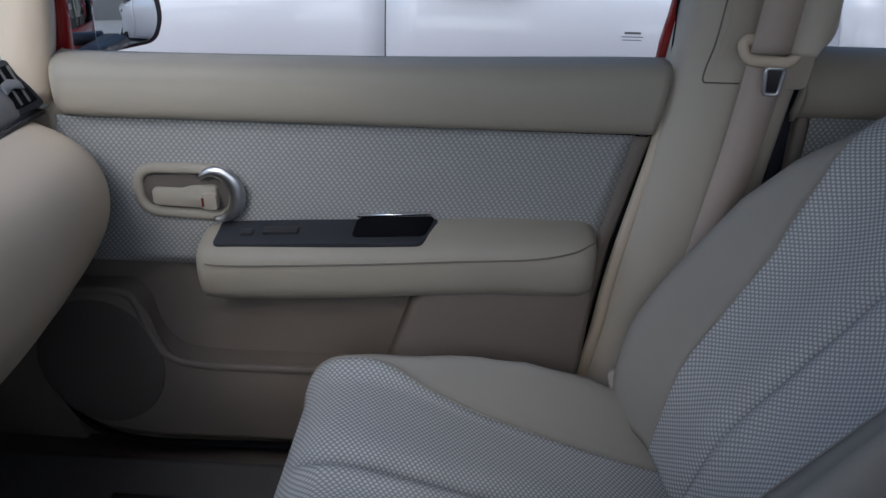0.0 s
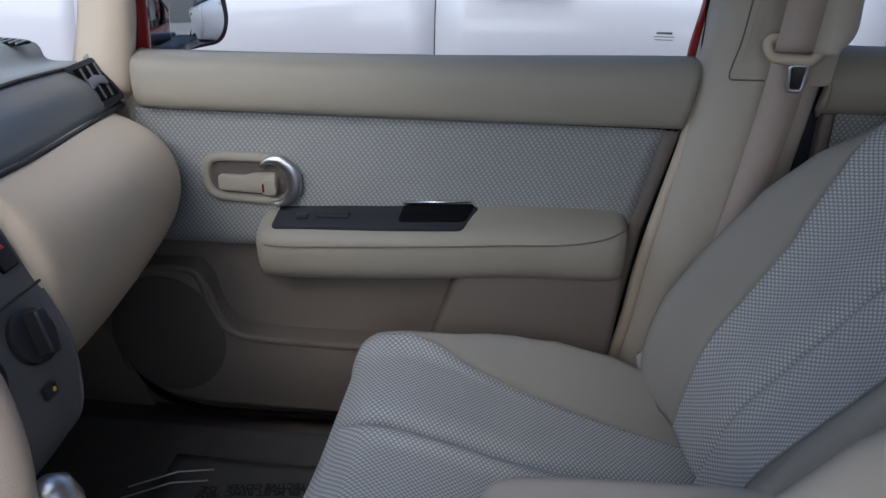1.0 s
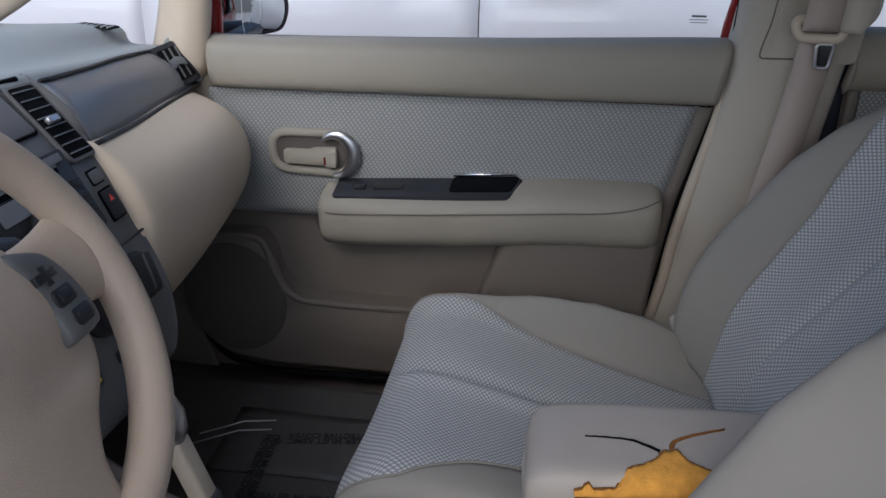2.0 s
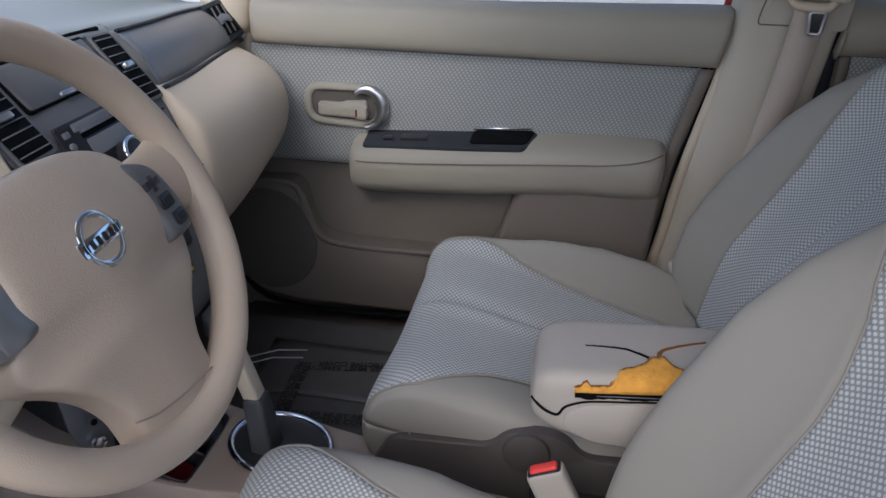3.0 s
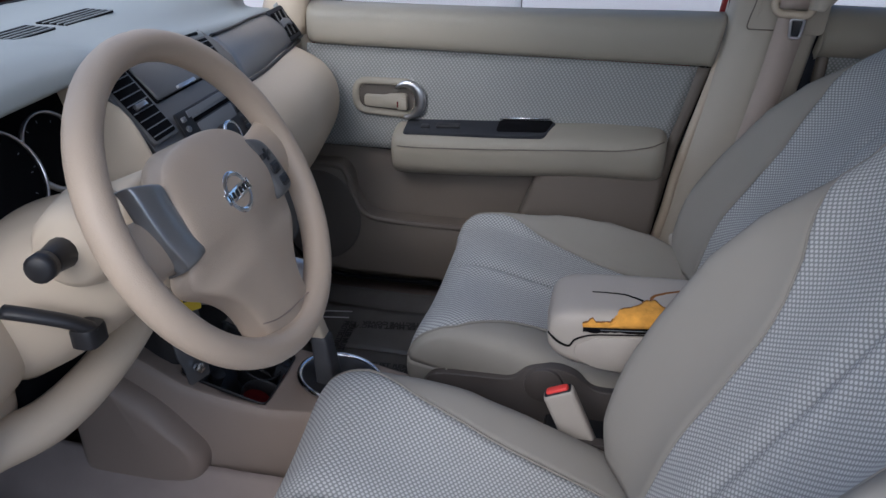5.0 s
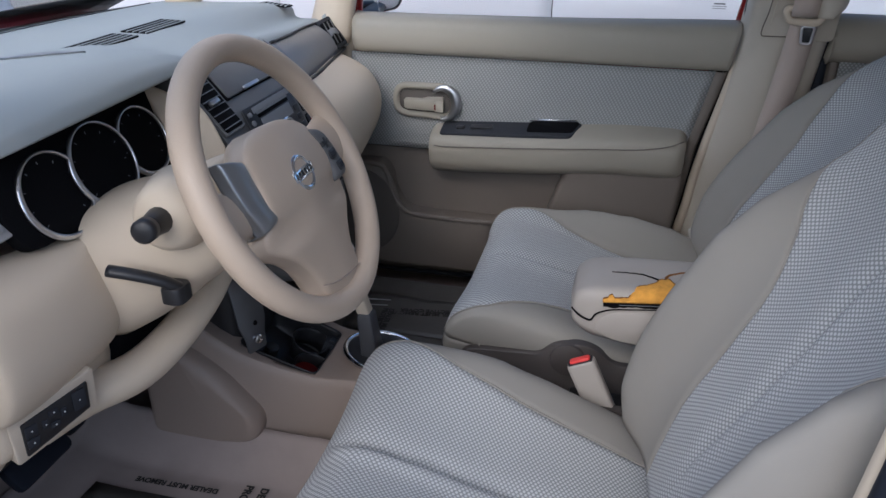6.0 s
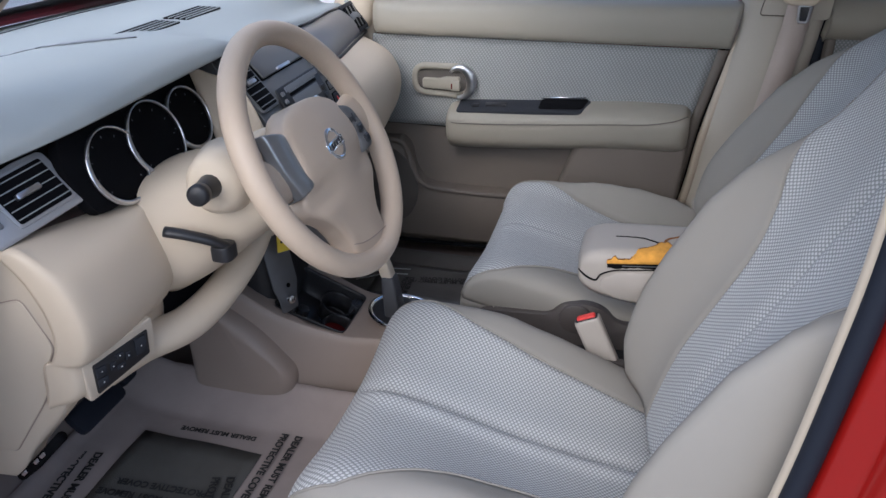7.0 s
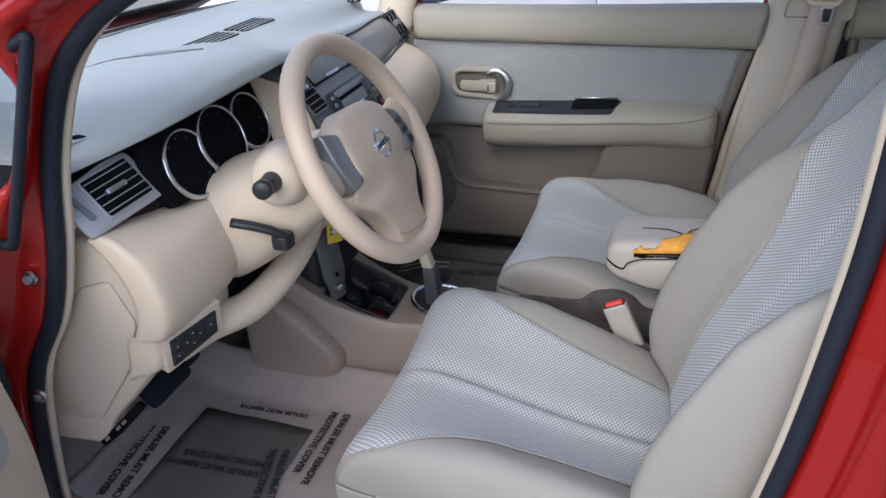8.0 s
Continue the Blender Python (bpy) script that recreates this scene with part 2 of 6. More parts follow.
def ring(bm, at, normal, R, r, n=40, k=8, sy=1.0, up=(0, 0, 1)):
    a, b, c = axes(normal, up)
    pts = [Vector(at) + a * R * math.cos(2 * math.pi * i / n) + b * R * sy * math.sin(2 * math.pi * i / n) for i in range(n)]
    return tube(bm, pts, r, n=k, up=c, loop=True)


def lettering(name, text, at, right, up, size, mat, parent, label=""):
    """Flat printed words; size is the letters' height in the plan's units."""
    cu = bpy.data.curves.new(name, "FONT")
    cu.body = text
    cu.size = size * 1.4 * K
    cu.extrude = 0.0003
    cu.offset = size * 0.045 * K
    ob = new(name, cu)
    dg = bpy.context.evaluated_depsgraph_get()
    me = bpy.data.meshes.new_from_object(ob.evaluated_get(dg))
    bpy.data.objects.remove(ob)
    me.materials.clear()
    me.materials.append(mat)
    r = Vector(right).normalized()
    n = r.cross(Vector(up)).normalized()
    u = n.cross(r)
    base = BASE.get(parent, Vector())
    m = Matrix((r, u, n)).transposed().to_4x4()
    me.transform(Matrix.Translation((Vector(at) - base) * K) @ m)
    o = new(name, me)
    o.parent = parent
    BASE[o] = base
    return tagged(o, label)

# ---- setting: ground and car shell ----
bm = bmesh.new()
bmesh.ops.create_grid(bm, x_segments=2, y_segments=2, size=400)
for v in bm.verts:
    v.co.z = -0.08
part("ground", bm, GROUND, None, "unseen ground of the car park, pale to bounce light up", kind="structure", category="ground")

car = thing("car_shell", (0, 0, 0.15), "red compact car body with its driver door open", "car")

# floor with the raised toe board, tunnel and sills
rows = patch([[(-1.30, y, 0.55), (-1.12, y, 0.36), (-0.98, y, 0.22), (-0.8, y, 0.195), (-0.3, y, 0.195), (0.3, y, 0.21), (1.2, y, 0.24)] for y in (-0.70, -0.35, 0.0, 0.35, 0.70)], 8, 40)
part("floor_carpet", sheet(rows), CARPET, car, "beige carpet", thick=0.02, side=1)
for sgn, nm in ((-1, "driver"), (1, "passenger")):
    y = 0.70 * sgn
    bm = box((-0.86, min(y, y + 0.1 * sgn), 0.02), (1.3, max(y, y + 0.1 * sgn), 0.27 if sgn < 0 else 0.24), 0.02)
    # Passenger sill takes the shade-darkened plastic, the driver's the plain beige.
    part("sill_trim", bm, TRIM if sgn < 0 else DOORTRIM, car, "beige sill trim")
rows = patch([[(-1.30, -0.8, 0.2), (-1.30, 0, 0.2), (-1.30, 0.8, 0.2)], [(-1.33, -0.8, 0.93), (-1.33, 0, 0.93), (-1.33, 0.8, 0.93)]], 4, 4)
part("firewall", sheet(rows), BLACK, car, thick=0.02)
# roof, tailgate and rear bench close the cabin behind
rows = patch([[(x, y, 1.46 + 0.05 * (1 - (y / 0.62) ** 2) - 0.05 * max(0, x - 1.2)) for y in (-0.62, -0.3, 0, 0.3, 0.62)] for x in (-0.36, 0.2, 0.9, 1.6, 2.1)], 14, 10)
part("roof", sheet(rows), LINER, car, "pale cloth headliner under the roof", thick=0.03, side=1)
rows = patch([[(2.1, y, z) for y in (-0.75, 0, 0.75)] for z in (0.15, 1.0)], 2, 4)
part("tailgate", sheet(rows), TRIM, car, thick=0.03)

# windscreen with its dark border
def screen(u, v):
    y = (u - 0.5) * 1.36
    x = -1.49 + 1.16 * v + 0.11 * (2 * u - 1) ** 2 * (1 - 0.4 * v)
    return (x, y * (1 - 0.06 * v), 0.99 + 0.5 * v)
rows = [[screen(i / 16, j / 12) for j in range(13)] for i in range(17)]
glass = part("windscreen", sheet(rows), GLASS, car, "clear windscreen", thick=0.005)
glass.visible_shadow = False
rows = [[Vector(screen(i / 16, -0.06 + 0.13 * j / 3)) + Vector((0.012, 0, -0.004)) for j in range(4)] for i in range(17)]
part("windscreen_border", sheet(rows), BLACK, car, "black printed border of the windscreen", thick=0.004)
bm = tube(bmesh.new(), [Vector(screen(0.2 + 0.6 * i / 10, 0.10 + 0.012 * i)) + Vector((-0.03, 0, 0.012)) for i in range(11)], 0.007, n=6)
part("wiper", bm, BLACK, car, "black wiper arm resting on the glass")

# A-pillars inside
for sgn in (-1, 1):
    P = curve([(-1.22, 0.70 * sgn, 0.98), (-1.0, 0.70 * sgn, 1.10), (-0.72, 0.68 * sgn, 1.26), (-0.35, 0.63 * sgn, 1.45)], 14)
    bm = tube(bmesh.new(), P, 0.035, 0.03, n=12, up=(0, 1, 0))
    part("a_pillar_trim", bm, TRIM, car, "beige pillar trim")

# passenger side: front upright beside the small corner window, and the B-pillar
rows = patch([[(-0.83, 0.735, 0.90), (-0.775, 0.69, 0.90), (-0.735, 0.672, 0.90), (-0.700, 0.69, 0.90), (-0.715, 0.735, 0.90)],
              [(-0.79, 0.735, 1.02), (-0.745, 0.69, 1.02), (-0.708, 0.670, 1.02), (-0.675, 0.69, 1.02), (-0.69, 0.735, 1.02)],
              [(-0.77, 0.735, 1.12), (-0.735, 0.69, 1.12), (-0.695, 0.67, 1.12), (-0.660, 0.68, 1.12), (-0.67, 0.72, 1.12)],
              [(-0.72, 0.715, 1.30), (-0.70, 0.66, 1.30), (-0.66, 0.64, 1.30), (-0.62, 0.65, 1.30), (-0.61, 0.69, 1.30)]], 16, 12)
part("corner_pillar_trim", sheet(rows), TRIM, car, "beige upright beside the corner window", thick=0.006, side=1)

def bpillar(z, k):
    e = bend(z, (0.2, 0.5, 0.65, 0.98, 1.09, 1.4), (0.177, 0.231, 0.250, 0.303, 0.313, 0.336))
    r = bend(z, (0.2, 0.5, 0.65, 0.8, 0.96, 1.1, 1.4), (0.45, 0.455, 0.46, 0.475, 0.492, 0.502, 0.52))
    y = bend(z, (0.2, 0.9, 1.05, 1.4), (0.665, 0.655, 0.645, 0.60))
    x = e + (r - e) * (0, 0.03, 0.10, 0.30, 0.65, 0.92, 1.0)[k]
    return (x, y + (0.075, 0.03, 0.012, 0.0, 0.0, 0.015, 0.075)[k], z)
rows = patch([[bpillar(z, k) for k in range(7)] for z in (0.2, 0.35, 0.5, 0.65, 0.8, 0.96, 1.05, 1.2, 1.4)], 40, 24)
part("b_pillar_trim", sheet(rows), PILLAR, car, "beige centre pillar trim", thick=0.006, side=1)
# dark weather strip between door and pillar
pts = curve([(0.172, 0.69, 0.25), (0.222, 0.69, 0.5), (0.242, 0.69, 0.65), (0.298, 0.695, 0.93), (0.308, 0.715, 1.02), (0.318, 0.72, 1.12), (0.345, 0.69, 1.4)], 30)
part("door_seal", tube(bmesh.new(), pts, 0.0048, 0.012, n=8), VOID, car, "black rubber door seal")
pts2 = [Vector(p) + Vector((0.0088, -0.014, 0)) for p in pts]
part("door_seal", tube(bmesh.new(), pts2, 0.009, 0.012, n=8), TRIM, car, "beige cloth-faced edge seal")

# Added filler plate; its black gives the gap beside the pillar its shade.
part("pillar_gap_filler", plate([(p.x, p.y) for p in rounded([(0.12, 0.2, 0), (0.56, 0.2, 0), (0.56, 0.95, 0), (0.50, 1.0, 0), (0.52, 1.42, 0), (0.345, 1.42, 0), (0.318, 1.0, 0), (0.27, 0.95, 0)], 0.01)], (0, 0.80, 0), (0, -1, 0), 0.035, bevel=0.004), VOID, car, "black filler plate that darkens the door gap")
# driver side opening: seal, jamb and red skins
def front_seal(off, y):
    pts = [(-0.38, 1.32), (-0.527, 1.25), (-0.60, 1.207), (-0.666, 1.137), (-0.723, 1.012), (-0.761, 0.87), (-0.808, 0.749), (-0.874, 0.646), (-0.914, 0.53), (-0.95, 0.305), (-0.93, 0.25), (-0.82, 0.235)]
    out = []
    for x, z in pts:
        if z > 1.2:  # the pillar's outer face leans inwards
            over = max(0.0, off - 0.085)
            out.append((x - min(off, 0.085) - 0.55 * over, y + 0.37 * over, z))
        else:  # beside the corner window the jamb is a narrow strip
            near = z > 0.9
            out.append((x - (min(off, 0.022) if near else off), max(y, -0.772) if near else y, z))
    return out
part("door_seal", tube(bmesh.new(), curve(front_seal(0.0, -0.728), 60), 0.0135, 0.013, n=10, up=(0, 1, 0)), RUBBER, car, "black rubber seal of the door opening")
rows = [curve(front_seal(-0.008, -0.718), 50), curve(front_seal(-0.016, -0.714), 50), curve(front_seal(-0.016, -0.706), 50), curve(front_seal(0.01, -0.690), 50), curve(front_seal(0.05, -0.685), 50)]
part("opening_edge_trim", sheet(rows), TRIM, car, "beige edge trim of the door opening", thick=0.004)
rows = [curve(front_seal(0.008, -0.720), 50), curve(front_seal(0.022, -0.735), 50), curve(front_seal(0.045, -0.742), 50), curve(front_seal(0.060, -0.750), 50), curve(front_seal(0.075, -0.785), 50), curve(front_seal(0.10, -0.80), 50), curve(front_seal(0.22, -0.805), 50)]
part("front_jamb", sheet(rows), RED, car, "glossy red painted door jamb", thick=0.004)

def rear_seal(off, y):
    pts = [(0.30, 1.42), (0.302, 1.08), (0.292, 0.90), (0.268, 0.68), (0.215, 0.42), (0.12, 0.28), (0.0, 0.245)]
    return [(x + off, y, z) for x, z in pts]
part("door_seal", tube(bmesh.new(), curve(rear_seal(0.0, -0.728), 40), 0.0122, 0.0125, n=10, up=(0, 1, 0)), RUBBER, car, "black rubber seal of the door opening")
rows = [curve(rear_seal(-0.006, -0.720), 40), curve(rear_seal(-0.012, -0.712), 40), curve(rear_seal(-0.006, -0.702), 40), curve(rear_seal(0.03, -0.69), 40), curve(rear_seal(0.20, -0.66), 40)]
part("b_pillar_trim", sheet(rows), TRIM, car, "beige centre pillar trim beside the driver", thick=0.004)
rows = [curve(rear_seal(a, b), 40) for a, b in ((0.010, -0.722), (0.022, -0.736), (0.046, -0.741), (0.050, -0.746), (0.054, -0.768), (0.060, -0.773), (0.082, -0.777), (0.087, -0.782), (0.092, -0.806), (0.100, -0.813), (0.13, -0.817), (0.22, -0.820))]
part("rear_jamb", sheet(rows), RED, car, "glossy red painted pillar and jamb", thick=0.004)
rows = patch([[(x, -0.82 - 0.02 * math.sin((z - 0.2) * 3), z) for z in (0.15, 0.4, 0.7, 0.95)] for x in (0.36, 0.8, 1.3, 1.9)], 10, 12)
part("rear_door_skin", sheet(rows), RED, car, "red outer skin of the rear door", thick=0.02)

# ---- seats ----
def seat_profile(kind):
    if kind == "cushion":
        pts = [(0, 0), (0.05, 0.002), (0.10, 0.012), (0.15, 0.030), (0.20, 0.052), (0.235, 0.060), (0.262, 0.045), (0.275, 0.0), (0.273, -0.05), (0.262, -0.11)]
    else:
        pts = [(0, 0), (0.08, 0.002), (0.14, 0.008), (0.18, 0.022), (0.215, 0.045), (0.243, 0.060), (0.265, 0.054), (0.278, 0.02), (0.278, -0.03), (0.27, -0.09)]
    return [(p.x, p.y) for p in curve([(a, b, 0) for a, b in pts], 60)]


def build_seat(at, recline=0.0, lean=0.0, high=(1,), inner=(0.1, 0.2, 0.5, 0.85, 1.05, 0.92, 0.55, 0.1, -0.2), wide=(1.0, 1.0), outer=(), outer_seam=(0.262, 0.264, 0.258, 0.235, 0.205, 0.187, 0.172, 0.165, 0.152, 0.15)):
    X, Y = at[0], at[1]
    seat = thing("front_seat", at, "grey-beige front seat with dotted cloth centre and plain bolsters", "car seat", "front seats")

    def body(kind, side_pts, bound, ncen, seam=None):
        prof = seat_profile(kind)
        S = curve([(x, 0, z) for x, z in side_pts], 48)
        N = []
        for i in range(len(S)):
            t = (S[min(i + 1, 48)] - S[max(i - 1, 0)]).normalized()
            N.append(Vector((-t.z, 0, t.x)))

        def pt(i, y, d, sgn):
            w = ncen(i / 48)
            if seam and sgn not in high and d >= 0 and y < 0.245:
                y0 = min(0.95 * seam(i, sgn), 0.205)
                f = min(1.0, max(0.0, (y - y0) / (0.245 - y0)))
                d = 0.060 * f * f * (3 - 2 * f)
            g = -0.026 * math.exp(-(y / 0.021) ** 1.3) if sgn > 0 else -0.026 * math.exp(-(y / 0.006) ** 2) + 0.006 * math.exp(-((y - 0.022) / 0.016) ** 2)
            g *= bend(i / 48, (0.36, 0.44), (0, 1)) if kind == "cushion" else 1.0
            p = S[i] + N[i] * ((d if d < 0 else d * bound(i / 48, sgn)) + g)
            return Vector((X + p.x, Y + sgn * y * w * wide[0 if sgn > 0 else 1], p.z))

        ys = [a for a, b in prof]
        top = ys.index(max(ys))

        def at_y(yb):
            for k in range(1, top + 1):
                if ys[k] >= yb:
                    f = (yb - ys[k - 1]) / (ys[k] - ys[k - 1])
                    return k - 1 + f
            return top

        def p_s(i, s, sgn):
            k = min(int(s), len(prof) - 2)
            f = s - k
            y = prof[k][0] * (1 - f) + prof[k + 1][0] * f
            d = prof[k][1] * (1 - f) + prof[k + 1][1] * f
            return pt(i, y, d, sgn)
        return p_s, at_y, len(prof) - 1

    # cushion
    side = [(-0.475, 0.315), (-0.515, 0.36), (-0.535, 0.42), (-0.515, 0.482), (-0.46, 0.507), (-0.36, 0.490), (-0.24, 0.457), (-0.10, 0.430), (0.02, 0.412), (0.10, 0.41)]
    yb = lambda i, sgn: bend(i / 48, (0.27, 0.40, 0.46, 0.50, 0.556, 0.61, 0.70, 0.78, 0.9, 1), (0.262, 0.264, 0.258, 0.235, 0.205, 0.187, 0.172, 0.165, 0.152, 0.15) if sgn in high else outer_seam)
    p_s, at_y, end = body("cushion", side, lambda u, sgn: bend(u, (0, 0.3, 0.45, 0.556, 0.62, 0.70, 0.78, 0.87, 1), inner if sgn in high else outer or (0.1, 0.2, 0.5, 0.90, 1.15, 1.20, 1.05, 0.65, 0.2)), lambda u: bend(u, (0, 0.3, 0.6, 1), (0.95, 1.0, 1.0, 0.94)), yb if outer else None)
    nose = 13
    rows = [[p_s(i, (abs(k) / 26) ** 1.7 * at_y(yb(i, 1 if k >= 0 else -1)), 1 if k >= 0 else -1) for k in range(26, -27, -1)] for i in range(nose, 49)]
    part("cushion_cloth", sheet(rows), FABRIC, seat, "dotted grey cloth centre of the cushion", thick=0.006)
    # Dark tube puts the crease's shade into the stitched groove as colour.
    part("groove_seam", tube(bmesh.new(), [p_s(i, 0.02, 1) + Vector((0, 0, 0.0012)) for i in range(20, 48)], 0.0016, n=6), SEAM, seat, "stitched groove along the cushion")
    for sgn in (1, -1):
        rows = [[p_s(i, at_y(yb(i, sgn)) + (end - at_y(yb(i, sgn))) * k / 22, sgn) for k in range(23)] for i in range(nose, 49)]
        bol = part("cushion_bolster", sheet(rows if sgn < 0 else [r[::-1] for r in rows]), LEATHER, seat, "plain beige bolster of the cushion", thick=0.006)
        pip = [p_s(i, at_y(yb(i, sgn)), sgn) + Vector((0, 0, 0.001)) for i in range(nose, 47)]
        part("piping", tube(bmesh.new(), pip, 0.0020, n=6), LEATHER, bol)
    rows = [[p_s(i, abs(k) / 24 * end, 1 if k >= 0 else -1) for k in range(24, -25, -1)] for i in range(0, nose + 1)]
    part("cushion_front", sheet(rows), LEATHER, seat, "plain beige front of the cushion", thick=0.006)

    # backrest
    side = [(x + recline + lean * max(0, z - 0.6), z) for x, z in ((-0.005, 0.44), (0.012, 0.50), (0.04, 0.583), (0.08, 0.661), (0.14, 0.78), (0.20, 0.911), (0.24, 1.00), (0.285, 1.09), (0.31, 1.13), (0.36, 1.135))]
    p_b, at_b, endb = body("back", side, lambda u, sgn: bend(u, (0, 0.11, 0.22, 0.33, 0.44, 0.50, 0.556, 0.62, 0.7, 1), (0.8, 1.25, 1.45, 1.6, 1.6, 1.25, 0.6, 0.15, 0.0, 0)), lambda u: bend(u, (0, 0.25, 0.55, 0.66, 0.8, 1), (0.92, 0.98, 1.0, 0.95, 0.85, 0.7)))
    yc = lambda i, sgn: (0.80 + 0.20 * bend(i / 48, (0.45, 0.6), (0, 1)) if sgn in high else 1.0) * bend(i / 48, (0, 0.12, 0.22, 0.33, 0.42, 0.50, 0.545, 0.575, 0.62, 0.9, 1), (0.150, 0.155, 0.162, 0.170, 0.182, 0.208, 0.240, 0.264, 0.272, 0.275, 0.275))
    rows = [[p_b(i, (abs(k) / 26) ** 1.7 * at_b(yc(i, 1 if k >= 0 else -1)), 1 if k >= 0 else -1) for k in range(26, -27, -1)] for i in range(0, 49)]
    part("backrest_cloth", sheet(rows), FABRIC, seat, "dotted grey cloth centre of the backrest", thick=0.006)
    # The backrest groove's shade is drawn with a dark tube too.
    part("groove_seam", tube(bmesh.new(), [p_b(i, 0.02, 1) + Vector((-0.0012, 0, 0)) for i in range(0, 34)], 0.0016, n=6), SEAM, seat, "stitched groove along the backrest")
    for sgn in (1, -1):
        rows = [[p_b(i, at_b(yc(i, sgn)) + (endb - at_b(yc(i, sgn))) * k / 22, sgn) for k in range(23)] for i in range(0, 49)]
        bol = part("backrest_bolster", sheet(rows if sgn < 0 else [r[::-1] for r in rows]), LEATHER, seat, "plain beige bolster of the backrest", thick=0.006)
        pip = [p_b(i, at_b(yc(i, sgn)), sgn) for i in range(0, 33)]
        for k in (0.84, 0.87) if outer and sgn in high else ():
            part("side_seam", tube(bmesh.new(), [p_b(i, endb * k, sgn) + Vector((0, sgn * 0.006, 0)) for i in range(2, 40)], 0.0030, n=6), LEATHER, bol, "double stitched seam along the bolster's side")
        part("piping", tube(bmesh.new(), pip, 0.0016, n=6), LEATHER, bol)
    # rear shell
    rows = patch([[(X + recline + lean * max(0, z - 0.6) + x + 0.12, Y + y, z) for y in (-0.23, -0.15, 0.15, 0.23)] for x, z in ((0.06, 0.36), (0.10, 0.6), (0.17, 0.85), (0.235, 1.1))], 12, 8)
    part("backrest_shell", sheet(rows), LEATHER, seat, thick=0.02)
    # base: side shields with the round hinge cover, and the slide rails
    for sgn in (1, -1):
        tall = sgn in high
        out = rounded([(-0.50, -0.03, 0), (0.1, -0.03, 0), (0.16, 0.10, 0), (0.05, 0.165, 0), (-0.19, 0.172, 0), (-0.22, 0.20, 0), (-0.25, 0.21, 0), (-0.31, 0.205, 0), (-0.335, 0.174, 0), (-0.49, 0.165, 0), (-0.525, 0.10, 0)] if tall else [(-0.46, -0.03, 0), (0.10, -0.03, 0), (0.16, 0.10, 0), (0.05, 0.165, 0), (-0.02, 0.15, 0), (-0.07, 0.115, 0), (-0.42, 0.105, 0), (-0.48, 0.06, 0)], 0.02, 5)
        sh = part("side_shield", plate([(p.x, p.y) for p in out] if sgn < 0 else [(-p.x, p.y) for p in out][::-1], (X, Y + sgn * (0.262 * wide[0 if sgn > 0 else 1] + (0.004 if tall else 0)), 0.27), (0, sgn, 0), 0.02, bevel=0.006), SHIELD, seat, "dark brown plastic side shield")
        part("hinge_cover", plate(disc(0.036), (X - 0.278 if tall else X + 0.045, Y + sgn * (0.262 * wide[0 if sgn > 0 else 1] + 0.0195 + (0.004 if tall else 0)), 0.442 if tall else 0.370), (0, sgn, 0), 0.008, bevel=0.004), SHIELD, sh, "round hinge cover")
        part("slide_rail", box((X - 0.42, Y + sgn * 0.19 - 0.02, 0.2), (X + 0.2, Y + sgn * 0.19 + 0.02, 0.27), 0.004), BLACK, seat, "dark steel slide rail")
    part("seat_pan", box((X - 0.46, Y - 0.22, 0.265), (X + 0.12, Y + 0.22, 0.36), 0.02), BLACK, seat)
    return seat


driver_at = (0.155, -0.395, 0.2)
seat = build_seat(driver_at)
seat2 = build_seat((0.27, 0.32, 0.2), 0.035, 0.2, (-1,), (0.1, 0.2, 0.35, 0.42, 0.40, 0.34, 0.25, 0.1, -0.2), (0.93, 1.09), (0.05, 0.1, 0.3, 0.72, 1.22, 1.5, 1.5, 1.1, 0.4), (0.262, 0.258, 0.246, 0.236, 0.222, 0.206, 0.182, 0.160, 0.135, 0.12))
tagged(seat2, "grey-beige front passenger seat with dotted cloth centre, beside the door")

# ---- passenger door ----
door = thing("passenger_door", (-0.2, 0.70, 0.22), "closed front passenger door with beige trim and dotted cloth insert", "car door")
xr = lambda z: bend(z, (0.2, 0.43, 0.69, 0.88, 1.0), (0.148, 0.203, 0.236, 0.281, 0.302))
sec = [(0.70, 0.880), (0.674, 0.884), (0.661, 0.905), (0.660, 0.945), (0.672, 0.968), (0.695, 0.976), (0.735, 0.977)]
ctrl = []
for x, sh, up in ((-0.688, 0.05, -0.0), (-0.675, 0.012, 0.0), (-0.62, 0.0, 0.0), (-0.4, 0, 0.002), (-0.1, 0, 0.008), (0.2, 0, 0.018)):
    ctrl.append([(x, y + sh * (1 if 0 < i < 6 else 0.3), z + up * (z - 0.872) / 0.11) for i, (y, z) in enumerate(sec)])
ctrl.append([(xr(z + 0.02), y, z + 0.02 * (z - 0.872) / 0.11) for y, z in sec])
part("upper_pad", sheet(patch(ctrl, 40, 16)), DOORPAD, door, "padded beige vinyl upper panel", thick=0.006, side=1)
rows = []
for i in range(41):
    r = []
    for j in range(15):
        z = 0.880 - 0.26 * j / 14
        x0 = bend(z, (0.6, 0.75, 0.88), (-0.74, -0.70, -0.685))
        x = x0 + (xr(z) - 0.023 - x0) * i / 40
        r.append((x, 0.688 - 0.006 * math.sin(math.pi * j / 14), z))
    rows.append(r)
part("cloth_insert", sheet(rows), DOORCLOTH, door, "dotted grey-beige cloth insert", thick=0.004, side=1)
rows = [[(xr(z) - a, 0.69 - b, z) for a, b in ((0.024, -0.006), (0.020, 0.008), (0.004, 0.010), (-0.001, 0.002), (-0.001, -0.05))] for z in [0.24 + 0.64 * k / 20 for k in range(21)]]
